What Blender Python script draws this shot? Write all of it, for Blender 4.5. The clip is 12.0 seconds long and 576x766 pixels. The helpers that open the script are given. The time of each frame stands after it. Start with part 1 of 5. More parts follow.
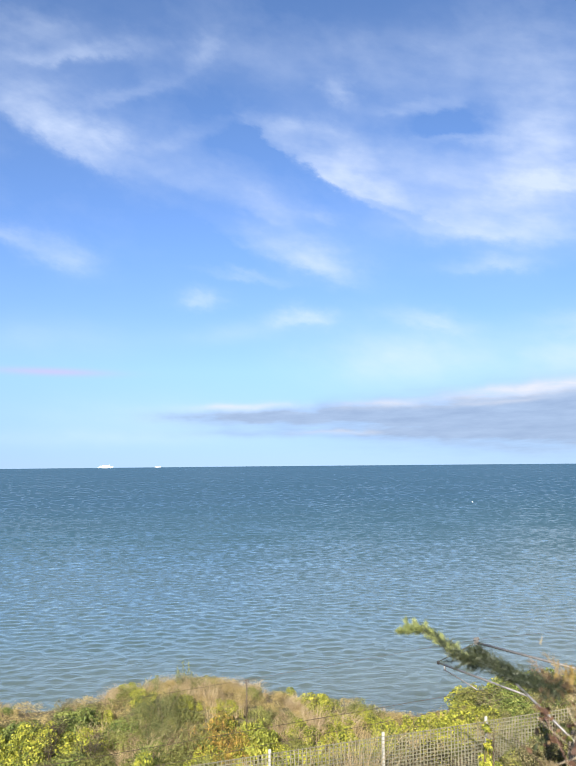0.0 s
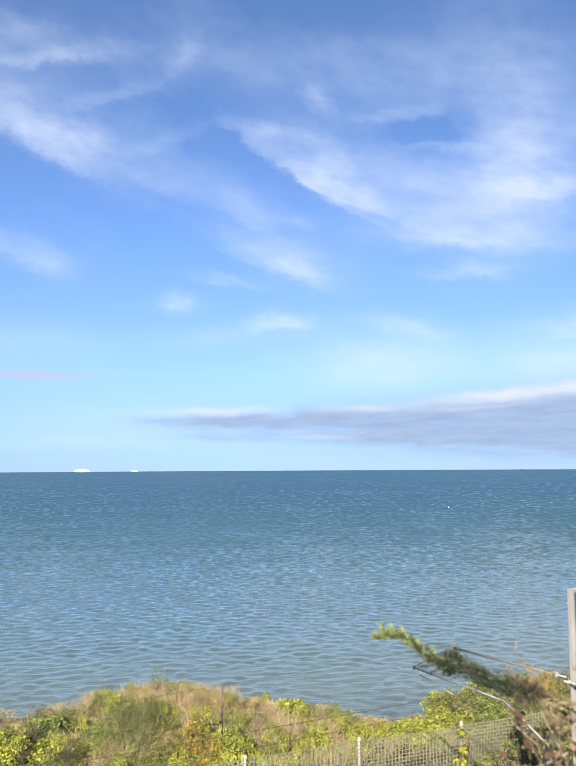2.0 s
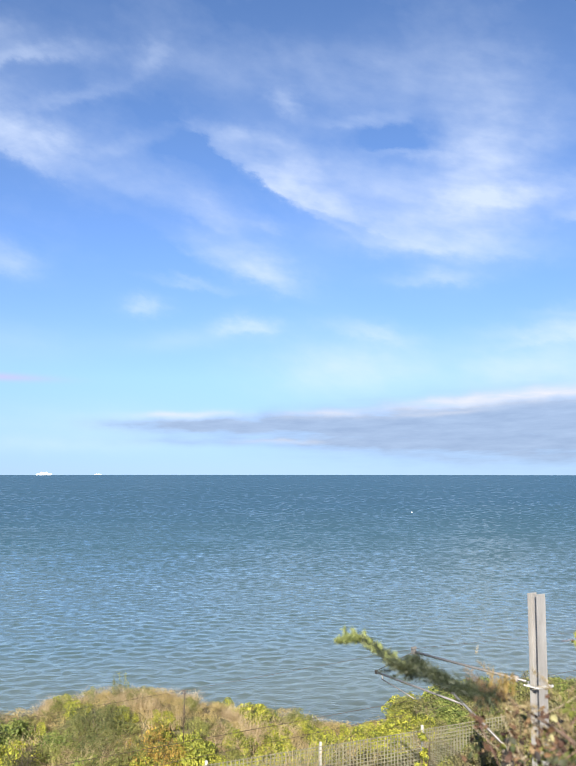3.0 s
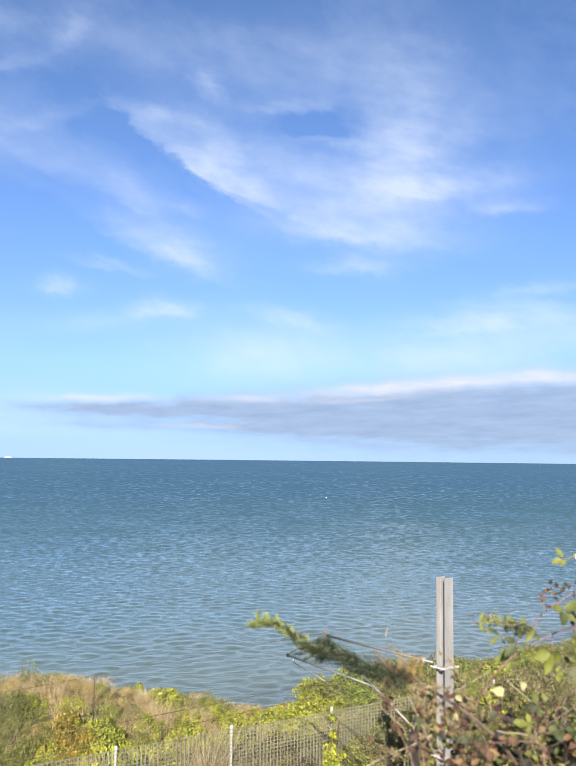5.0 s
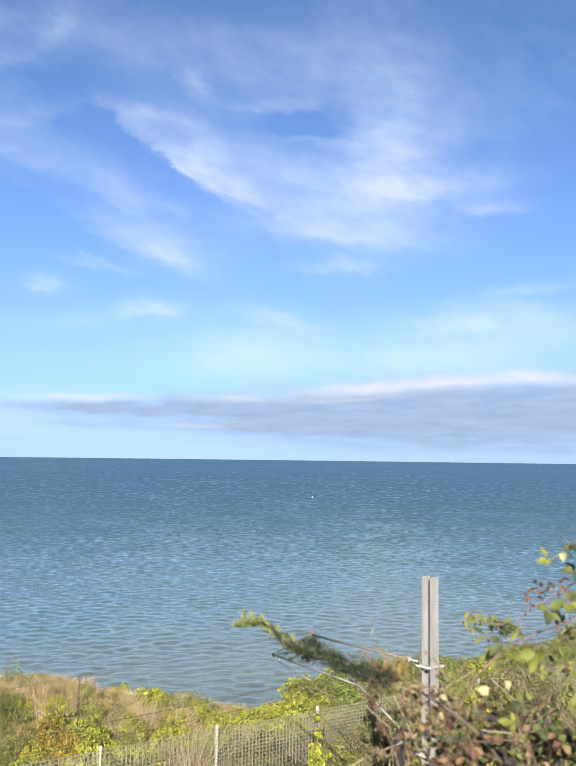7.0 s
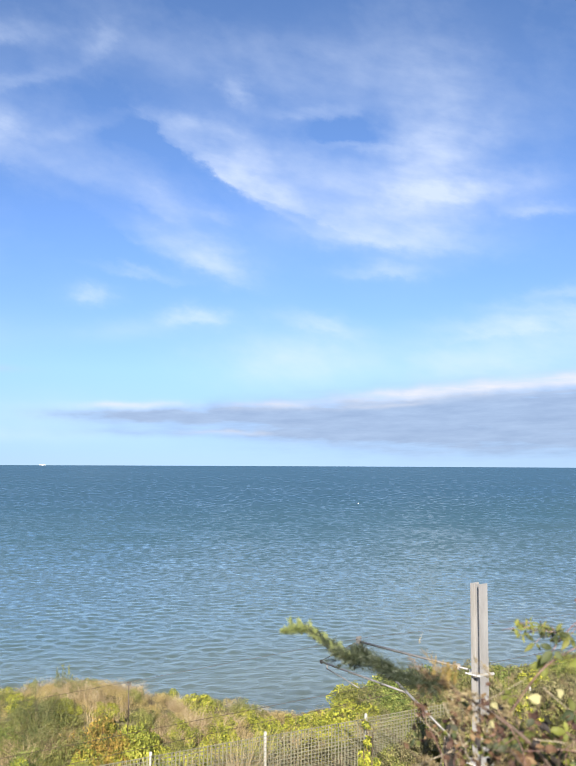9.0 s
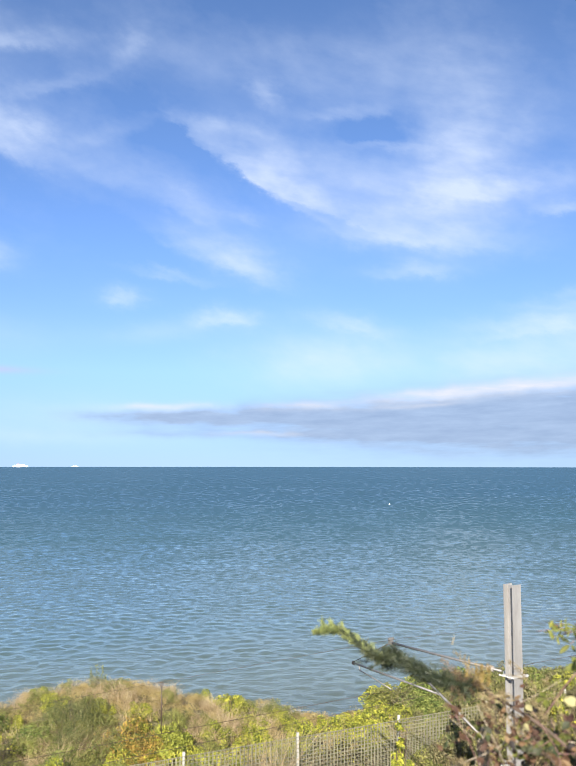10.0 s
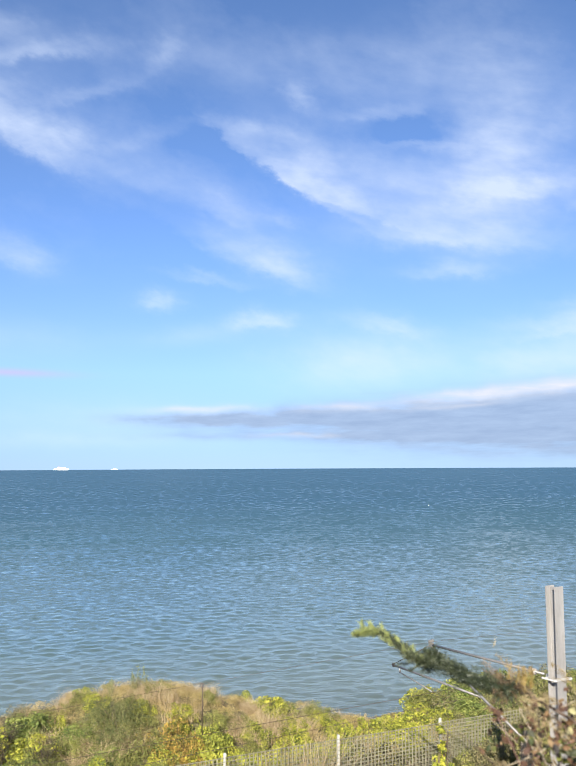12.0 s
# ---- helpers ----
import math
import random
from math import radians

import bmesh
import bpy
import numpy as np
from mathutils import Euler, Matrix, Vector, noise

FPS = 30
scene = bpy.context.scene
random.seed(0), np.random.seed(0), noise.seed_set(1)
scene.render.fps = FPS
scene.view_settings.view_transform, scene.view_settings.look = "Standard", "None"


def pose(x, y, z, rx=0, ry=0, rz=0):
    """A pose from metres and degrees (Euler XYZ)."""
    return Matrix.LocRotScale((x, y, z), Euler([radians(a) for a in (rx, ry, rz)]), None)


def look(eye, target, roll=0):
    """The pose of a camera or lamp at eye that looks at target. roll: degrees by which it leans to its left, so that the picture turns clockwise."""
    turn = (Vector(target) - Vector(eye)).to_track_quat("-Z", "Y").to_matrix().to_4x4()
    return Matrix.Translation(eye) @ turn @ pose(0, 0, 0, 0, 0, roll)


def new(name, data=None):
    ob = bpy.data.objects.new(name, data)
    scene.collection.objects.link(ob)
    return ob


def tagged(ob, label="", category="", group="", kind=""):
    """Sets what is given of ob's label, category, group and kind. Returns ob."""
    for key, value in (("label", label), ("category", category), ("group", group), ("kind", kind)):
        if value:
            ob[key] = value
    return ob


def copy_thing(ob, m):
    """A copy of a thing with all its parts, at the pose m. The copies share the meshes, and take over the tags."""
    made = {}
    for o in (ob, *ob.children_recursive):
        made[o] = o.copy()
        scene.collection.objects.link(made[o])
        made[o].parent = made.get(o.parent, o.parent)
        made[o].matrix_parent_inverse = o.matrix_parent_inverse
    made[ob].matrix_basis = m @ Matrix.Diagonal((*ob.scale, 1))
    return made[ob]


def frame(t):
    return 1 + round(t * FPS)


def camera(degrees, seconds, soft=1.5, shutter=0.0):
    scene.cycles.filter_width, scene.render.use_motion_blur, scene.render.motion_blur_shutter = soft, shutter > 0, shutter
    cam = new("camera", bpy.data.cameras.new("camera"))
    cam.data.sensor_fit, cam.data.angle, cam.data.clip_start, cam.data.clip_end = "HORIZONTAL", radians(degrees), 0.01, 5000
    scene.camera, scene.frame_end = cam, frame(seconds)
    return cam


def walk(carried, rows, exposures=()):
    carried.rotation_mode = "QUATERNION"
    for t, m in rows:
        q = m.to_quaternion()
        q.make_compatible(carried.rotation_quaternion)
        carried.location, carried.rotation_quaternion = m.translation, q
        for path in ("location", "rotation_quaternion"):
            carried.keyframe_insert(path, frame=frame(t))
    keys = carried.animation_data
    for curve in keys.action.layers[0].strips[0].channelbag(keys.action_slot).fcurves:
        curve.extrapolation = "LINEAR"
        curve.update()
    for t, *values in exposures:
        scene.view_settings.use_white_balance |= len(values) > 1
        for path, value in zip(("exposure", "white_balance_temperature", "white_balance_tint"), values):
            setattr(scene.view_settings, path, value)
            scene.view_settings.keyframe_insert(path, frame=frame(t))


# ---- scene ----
# The place: a cliff-top railway cutting above the sea. Sea level is z = 0, the eye stands at EYE.
EYE = 25.0
cam = camera(37.0, 12.0, soft=1.25)
# the lens is focused on the far shore, so what stands close is a little soft
cam.data.dof.use_dof, cam.data.dof.focus_distance, cam.data.dof.aperture_fstop = True, 40.0, 5.2

PATH = [
    (0.0, 0.0, 5.221, -0.537), (0.5, -0.095, 5.198, -0.5), (1.0, -0.264, 5.14, -0.468),
    (1.5, -0.737, 5.316, -0.407), (2.0, -1.484, 5.521, -0.322), (2.5, -2.406, 5.759, -0.136),
    (3.0, -3.804, 5.804, 0.026), (3.5, -5.535, 5.558, 0.188), (5.5, -9.964, 4.77, 0.727),
    (6.0, -10.316, 4.743, 0.775), (6.5, -10.429, 4.761, 0.75), (7.0, -10.217, 4.839, 0.718),
    (9.0, -7.258, 5.229, 0.265), (9.5, -6.244, 5.262, 0.127), (10.0, -5.247, 5.279, 0.047),
    (10.5, -4.306, 5.326, -0.132), (11.0, -3.55, 5.361, -0.224), (11.5, -3.044, 5.385, -0.276),
    (12.0, -2.776, 5.393, -0.294),
]
walk(cam, [(t, pose(0, 0, EYE, 90 + pitch, 0, yaw) @ pose(0, 0, 0, 0, 0, roll)) for t, yaw, pitch, roll in PATH],
     exposures=[(0.0, 1.26), (12.0, 1.26)])

# ---------------------------------------------------------------- light
SUN_WAY = Vector((0.18, 0.98, -0.48)).normalized()
sun = new("sun", bpy.data.lights.new("sun", "SUN"))
sun.data.energy, sun.data.angle, sun.data.color = 5.0, radians(0.6), (1.0, 0.93, 0.82)
sun.matrix_world = look((0, 0, 60), Vector((0, 0, 60)) + SUN_WAY)

world = bpy.data.worlds.new("sky")
scene.world = world
world.use_nodes = True
W = world.node_tree
W.nodes.clear()


def wnode(kind, **props):
    nd = W.nodes.new(kind)
    for key, value in props.items():
        setattr(nd, key, value)
    return nd


def wmath(op, a, b=None, c=None, clamp=False):
    nd = wnode("ShaderNodeMath", operation=op, use_clamp=clamp)
    for slot, value in zip(nd.inputs, (a, b, c)):
        if value is None:
            continue
        if isinstance(value, (int, float)):
            slot.default_value = value
        else:
            W.links.new(value, slot)
    return nd.outputs[0]


def wmix(fac, a, b, mode="MIX"):
    nd = wnode("ShaderNodeMix", data_type="RGBA", blend_type=mode)
    for slot, value in ((nd.inputs[0], fac), (nd.inputs[6], a), (nd.inputs[7], b)):
        if isinstance(value, (int, float)):
            slot.default_value = value
        elif isinstance(value, tuple):
            slot.default_value = (*value, 1)
        else:
            W.links.new(value, slot)
    return nd.outputs[2]


ray = wnode("ShaderNodeTexCoord").outputs["Generated"]
split = wnode("ShaderNodeSeparateXYZ")
W.links.new(ray, split.inputs[0])
up = wmath("MAXIMUM", split.outputs[2], 0.0)
lifted = wnode("ShaderNodeCombineXYZ")
clear = wmath("MULTIPLY_ADD", up, 0.9, 0.085)  # the air near the horizon is clear
for k, value in enumerate((split.outputs[0], split.outputs[1], clear)):
    W.links.new(value, lifted.inputs[k])
sky = wnode("ShaderNodeTexSky", sky_type="NISHITA", sun_disc=False, sun_elevation=radians(26), sun_rotation=radians(190),
            air_density=1.0, dust_density=0.6, ozone_density=3.0, altitude=0)
W.links.new(lifted.outputs[0], sky.inputs[0])
azimuth = wmath("MULTIPLY", wmath("ARCTAN2", split.outputs[0], split.outputs[1]), 57.2958)
height = wmath("MULTIPLY", wmath("ARCSINE", up), 57.2958)
spot = wnode("ShaderNodeCombineXYZ")
W.links.new(azimuth, spot.inputs[0])
W.links.new(height, spot.inputs[1])


def wnoise(scale, detail, rough, stretch=(1, 1, 1), turn=0.0, seed=0.0):
    mp = wnode("ShaderNodeMapping", vector_type="TEXTURE")
    mp.inputs["Location"].default_value = (seed, seed * 0.7, seed)
    mp.inputs["Rotation"].default_value = (0, 0, radians(turn))
    mp.inputs["Scale"].default_value = stretch
    W.links.new(spot.outputs[0], mp.inputs[0])
    nz = wnode("ShaderNodeTexNoise")
    nz.inputs["Scale"].default_value, nz.inputs["Detail"].default_value, nz.inputs["Roughness"].default_value = scale, detail, rough
    W.links.new(mp.outputs[0], nz.inputs["Vector"])
    return nz


def wwarp(amount, scale, detail, seed, base):
    nz = wnoise(scale, detail, 0.55, (1.3, 0.8, 1), -15, seed)
    sub = wnode("ShaderNodeVectorMath", operation="SUBTRACT")
    W.links.new(nz.outputs["Color"], sub.inputs[0])
    sub.inputs[1].default_value = (0.5, 0.5, 0.5)
    mad = wnode("ShaderNodeVectorMath", operation="MULTIPLY_ADD")
    W.links.new(sub.outputs[0], mad.inputs[0])
    mad.inputs[1].default_value = amount
    W.links.new(base, mad.inputs[2])
    return mad.outputs[0]


bent = wwarp((1.1, 0.55, 0), 1.7, 5, 7.0, wwarp((2.0, 1.5, 0), 0.55, 6, 3.0, spot.outputs[0]))
flat_bent = wwarp((5.0, 0.55, 0), 0.5, 4, 9.0, spot.outputs[0])


def wisps(rows, base, spread=1.0):
    """Adds up soft wisps of cloud: azimuth, height, half length, half width (degrees), tilt, density, and how sharp the under edge is."""
    total = None
    for az, el, length, width, tilt, dense, *sharp in rows:
        mp = wnode("ShaderNodeMapping", vector_type="TEXTURE")
        mp.inputs["Location"].default_value = (az, el, 0)
        mp.inputs["Rotation"].default_value = (0, 0, radians(tilt))
        mp.inputs["Scale"].default_value = (length, width * spread, 1)
        W.links.new(base, mp.inputs[0])
        parts = wnode("ShaderNodeSeparateXYZ")
        W.links.new(mp.outputs[0], parts.inputs[0])
        across = wmath("MAXIMUM", parts.outputs[1], wmath("MULTIPLY", parts.outputs[1], -(sharp[0] if sharp else 1.0)))
        away = wmath("MULTIPLY_ADD", across, across, wmath("MULTIPLY", parts.outputs[0], parts.outputs[0]))
        fall = wmath("EXPONENT", wmath("MULTIPLY", away, -1.0))
        total = wmath("MULTIPLY_ADD", fall, dense, total if total is not None else 0.0)
    return total


# the high cirrus: the great hook, its tail and arm, and the clear pocket inside it
HOOK = [
    (2.6, 18.9, 5.0, 2.2, -32, 0.62, 7.0), (14.0, 14.5, 6.0, 2.9, -6, 0.5, 4.0), (16.8, 20.3, 5.2, 3.0, 78, 0.42, 1.0),
    (18.5, 17.4, 4.6, 0.9, 4, 0.3, 1.5), (23.7, 16.0, 2.0, 0.55, -4, 0.42, 1.5), (11.2, 25.3, 8.0, 2.2, 0, 0.2, 1.0),
    (9.2, 22.7, 2.8, 0.4, 2, 0.22, 1.0), (11.0, 21.1, 3.4, 1.3, -8, -0.27, 1.0), (12.0, 20.5, 3.0, 0.28, -5, 0.26, 1.0), (9.5, 18.6, 6.5, 3.0, -15, 0.26, 4.0),
    (7.4, 16.7, 4.2, 1.3, -22, 0.3, 7.0),
    (20.8, 17.2, 4.2, 1.5, 2, 0.26, 1.4), (19.0, 20.2, 4.4, 2.4, 24, 0.2, 1.0), (-0.6, 21.9, 4.0, 0.6, -6, 0.16, 1.0),
]
# the feathered bank and its streaks
BANK = [
    (-15.6, 20.7, 4.6, 2.4, -24, 0.66, 4.0), (-6.1, 18.1, 5.5, 2.4, -17, 0.17, 4.0), (-10.5, 23.6, 3.4, 0.55, 18, 0.18, 1.5), (-12.2, 20.6, 1.8, 0.9, -20, 0.25, 2.0), (-14.3, 25.5, 5.0, 0.6, 10, 0.26, 1.5),
    (-17.3, 26.6, 4.0, 1.1, 0, 0.26, 1.0), (-5.5, 26.4, 1.3, 0.7, 40, 0.2, 1.0), (-12.5, 25.0, 9.0, 4.0, 0, 0.07, 1.0), (3.7, 24.0, 1.2, 0.65, -40, 0.3, 1.0),
    (0.5, 25.8, 7.5, 1.6, 0, 0.09, 1.0), (-7.0, 21.0, 3.4, 0.6, 20, 0.15, 1.0), (-3.0, 21.6, 5.0, 2.6, -10, -0.16, 1.0), (-5.5, 15.0, 4.0, 1.5, 0, -0.1, 1.0),
]
# the small tufts lower down
TUFTS = [
    (0.6, 14.2, 3.0, 1.3, -22, 0.28, 1.5), (3.0, 13.5, 2.6, 1.7, -15, 0.17, 1.2), (-2.6, 12.3, 2.4, 0.35, -8, 0.25, 1.5), (-0.9, 16.9, 2.4, 0.8, -14, 0.22, 2.0),
    (21.3, 8.2, 3.6, 0.4, 4, 0.32, 1.5), (23.6, 9.9, 3.6, 0.4, -2, 0.3, 1.5),
    (-0.8, 14.0, 4.8, 1.1, -21, 0.27, 1.6), (2.6, 12.4, 2.6, 1.0, -14, 0.2, 2.0), (2.4, 15.9, 1.0, 0.6, -10, 0.22, 1.5), (-1.5, 16.2, 1.6, 0.7, -15, 0.24, 2.0),
    (-14.8, 13.2, 2.2, 1.0, -14, 0.38, 1.3), (-18.4, 14.3, 1.8, 0.6, -12, 0.3, 1.5), (-6.0, 10.6, 1.3, 0.65, 0, 0.58, 1.5), (1.2, 9.5, 1.9, 0.75, 0, 0.66, 1.5),
    (14.0, 12.5, 2.9, 0.65, 0, 0.38, 1.5), (9.4, 9.0, 2.8, 0.75, -10, 0.46, 1.5), (22.3, 9.0, 4.6, 0.75, 3, 0.55, 1.5), (25.2, 10.7, 3.2, 0.5, 5, 0.32, 1.5),
]
# the soft veils above the low bank
VEILS = [
    (7.5, 6.8, 5.0, 1.3, 0, 0.75), (20.5, 6.6, 6.5, 1.2, 3, 0.75), (-9.0, 3.0, 7.0, 0.9, 0, 0.35), (-3.0, 8.6, 4.0, 0.5, 5, 0.25), (27.5, 8.2, 5.0, 0.8, 0, 0.35), (-16.0, 8.0, 6.0, 1.0, 0, 0.2),
    (-12.0, 1.6, 8.0, 0.4, 0, 0.3),
]
# the long low bank of grey cloud, and its lit upper edge
GREY = [
    (-3.5, 3.0, 4.5, 0.32, 0, 0.8), (2.0, 3.0, 6.0, 0.5, 2, 1.1), (1.0, 1.9, 7.0, 0.25, 0, 0.5), (10.5, 2.8, 6.5, 1.1, 1, 1.3), (20.0, 3.0, 7.0, 1.45, 1, 1.5),
    (31.0, 3.15, 8.0, 1.5, 0, 1.5), (46.0, 3.0, 12.0, 1.5, 0, 1.4), (14.0, 1.75, 8.0, 0.35, 0, 0.6), (20.0, 0.9, 12.0, 0.7, 0, 0.45), (42.0, 0.9, 14.0, 0.7, 0, 0.45),
]
RIM = [
    (-2.8, 3.65, 3.2, 0.2, 1, 0.7), (7.0, 3.75, 2.6, 0.22, 2, 0.6), (14.5, 4.45, 3.6, 0.3, 4, 0.8), (20.3, 4.9, 3.6, 0.34, 4, 0.9), (25.6, 5.25, 2.6, 0.36, 2, 0.8),
    (30.5, 4.95, 3.5, 0.25, -2, 0.6), (3.4, 1.9, 2.6, 0.12, 0, 0.4), (14.0, 3.75, 3.0, 0.12, 3, 0.35), (40.0, 4.7, 5.0, 0.3, 0, 0.6),
]
PINK = [(-15.4, 5.9, 3.4, 0.24, -1, 0.85)]

grain = wnoise(0.5, 4, 0.5, (1.6, 0.7, 1), -12, 5.0).outputs["Fac"]
fibre = wnoise(0.55, 4, 0.5, (3.0, 0.6, 1), -8, 12.0).outputs["Fac"]
feather = wnoise(0.6, 5, 0.55, (2.4, 0.5, 1), 18, 17.0).outputs["Fac"]
mild = wmath("MULTIPLY_ADD", grain, 1.7, -0.2)


def combed(total, strands):
    return wmath("MULTIPLY", total, wmath("MULTIPLY_ADD", strands, 0.65, mild))


high = wmath("ADD", combed(wisps(HOOK, bent), fibre), wmath("ADD", combed(wisps(BANK, bent), feather), combed(wisps(TUFTS, bent), fibre)))
soft_veil = wmath("MULTIPLY", wisps(VEILS, flat_bent, 1.35), wmath("MULTIPLY_ADD", grain, 1.2, 0.35))
# thin cirrus all over the rest of the sky
thin = wmath("MULTIPLY", wmath("SUBTRACT", wnoise(0.16, 6, 0.6, (1.3, 0.8, 1), -18, 21.0).outputs["Fac"], 0.46, clamp=True), 0.5)
high_fade = wmath("MULTIPLY_ADD", height, 0.12, -1.2, clamp=True)
cirrus = wmath("ADD", wmath("MULTIPLY_ADD", thin, high_fade, high), soft_veil)
cirrus = wmath("MINIMUM", wmath("MAXIMUM", cirrus, 0.0), 0.95)
low_texture = wmath("MULTIPLY_ADD", wnoise(1.0, 5, 0.55, (3.4, 0.5, 1), 1, 31.0).outputs["Fac"], 1.6, 0.1)
grey = wmath("MULTIPLY", wmath("MULTIPLY", wisps(GREY, flat_bent, 1.2), low_texture), 1.0, clamp=True)
rim = wmath("MULTIPLY", wmath("MULTIPLY", wisps(RIM, flat_bent, 1.3), low_texture), 1.0, clamp=True)
pink = wmath("MULTIPLY", wisps(PINK, spot.outputs[0]), 1.0, clamp=True)

SKY_STRENGTH = 0.0707
# haze and the depth of the blue, by height over the horizon
depth_ramp = wnode("ShaderNodeValToRGB")
for k, (at, col) in enumerate(((0.0, (0.59, 0.585, 0.65)), (6.0, (0.82, 0.84, 0.88)), (14.0, (0.74, 0.82, 0.93)), (27.0, (0.66, 0.73, 0.80)), (60.0, (0.62, 0.72, 0.78)))):
    stop = depth_ramp.color_ramp.elements[k] if k < 2 else depth_ramp.color_ramp.elements.new(at / 60)
    stop.position, stop.color = at / 60, (*col, 1)
W.links.new(wmath("DIVIDE", height, 60.0), depth_ramp.inputs[0])
air = wmix(1.0, wmix(1.0, sky.outputs[0], (1.07, 1.11, 1.27), "MULTIPLY"), depth_ramp.outputs[0], "MULTIPLY")
lit = wmix(cirrus, air, wmix(wmath("MULTIPLY_ADD", height, 0.1, -0.6, clamp=True), (4.2, 5.4, 6.3), (4.3, 5.02, 6.45)))
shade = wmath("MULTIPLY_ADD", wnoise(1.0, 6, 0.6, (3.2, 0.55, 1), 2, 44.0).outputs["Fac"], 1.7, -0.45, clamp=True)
lit = wmix(wmath("MULTIPLY", grey, 0.88), lit, wmix(shade, (1.98, 2.62, 3.9), (2.95, 3.75, 5.15)))
lit = wmix(wmath("MULTIPLY", rim, 1.0), lit, (5.2, 5.35, 5.9))
lit = wmix(pink, lit, (3.8, 3.8, 5.7))
shine = wnode("ShaderNodeBackground")
shine.inputs[1].default_value = SKY_STRENGTH
W.links.new(lit, shine.inputs[0])
W.links.new(shine.outputs[0], wnode("ShaderNodeOutputWorld").inputs[0])

# ---------------------------------------------------------------- materials


class Mat:
    """A node material with a principled surface."""

    def __init__(self, name, rough=0.7, metal=0.0):
        self.m = bpy.data.materials.new(name)
        self.m.use_nodes = True
        self.t = self.m.node_tree
        self.b = self.t.nodes["Principled BSDF"]
        self.b.inputs["Roughness"].default_value, self.b.inputs["Metallic"].default_value = rough, metal

    def node(self, kind, **props):
        nd = self.t.nodes.new(kind)
        for key, value in props.items():
            setattr(nd, key, value)
        return nd

    def link(self, a, b):
        self.t.links.new(a, b)

    def place(self):
        return self.node("ShaderNodeNewGeometry").outputs["Position"]

    def local(self):
        return self.node("ShaderNodeTexCoord").outputs["Object"]

    def noise(self, vec, scale, detail=4, rough=0.55, stretch=(1, 1, 1)):
        mp = self.node("ShaderNodeMapping")
        mp.inputs["Scale"].default_value = stretch
        self.link(vec, mp.inputs[0])
        nz = self.node("ShaderNodeTexNoise")
        nz.inputs["Scale"].default_value, nz.inputs["Detail"].default_value, nz.inputs["Roughness"].default_value = scale, detail, rough
        self.link(mp.outputs[0], nz.inputs["Vector"])
        return nz.outputs["Fac"]

    def ramp(self, fac, stops):
        nd = self.node("ShaderNodeValToRGB")
        while len(nd.color_ramp.elements) < len(stops):
            nd.color_ramp.elements.new(0.5)
        for el, (at, col) in zip(nd.color_ramp.elements, stops):
            el.position, el.color = at, (*col, 1)
        self.link(fac, nd.inputs[0])
        return nd.outputs[0]

    def mix(self, fac, a, b, mode="MIX"):
        nd = self.node("ShaderNodeMix", data_type="RGBA", blend_type=mode)
        for slot, value in ((nd.inputs[0], fac), (nd.inputs[6], a), (nd.inputs[7], b)):
            if isinstance(value, (int, float)):
                slot.default_value = value
            elif isinstance(value, tuple):
                slot.default_value = (*value, 1)
            else:
                self.link(value, slot)
        return nd.outputs[2]

    def math(self, op, a, b=None, c=None, clamp=False):
        nd = self.node("ShaderNodeMath", operation=op, use_clamp=clamp)
        for slot, value in zip(nd.inputs, (a, b, c)):
            if value is None:
                continue
            if isinstance(value, (int, float)):
                slot.default_value = value
            else:
                self.link(value, slot)
        return nd.outputs[0]

    def colour(self, out):
        self.link(out, self.b.inputs["Base Color"])
        return self

    def bump(self, height_out, strength, distance):
        nd = self.node("ShaderNodeBump")
        nd.inputs["Strength"].default_value, nd.inputs["Distance"].default_value = strength, distance
        self.link(height_out, nd.inputs["Height"])
        self.link(nd.outputs[0], self.b.inputs["Normal"])
        return self


def leaf_material(name, stops, rough=0.8, glow_through=0.2):
    """Leaves, each with its own tone along the ramp, with light passing through them."""
    m = Mat(name, rough)
    pick = m.node("ShaderNodeNewGeometry").outputs["Random Per Island"]
    # dark patches in the tone stand in for shaded gaps in the foliage
    patch = m.noise(m.place(), 2.6, 4, 0.65)
    tone = m.math("ADD", m.math("MULTIPLY", pick, 0.62), m.math("MULTIPLY_ADD", patch, 1.7, -0.63))
    col = m.ramp(tone, stops)
    m.colour(col)
    thin_leaf = m.node("ShaderNodeBsdfTranslucent")
    m.link(col, thin_leaf.inputs[0])
    both = m.node("ShaderNodeMixShader")
    both.inputs[0].default_value = glow_through
    m.link(m.b.outputs[0], both.inputs[1])
    m.link(thin_leaf.outputs[0], both.inputs[2])
    m.link(both.outputs[0], m.t.nodes["Material Output"].inputs[0])
    return m.m


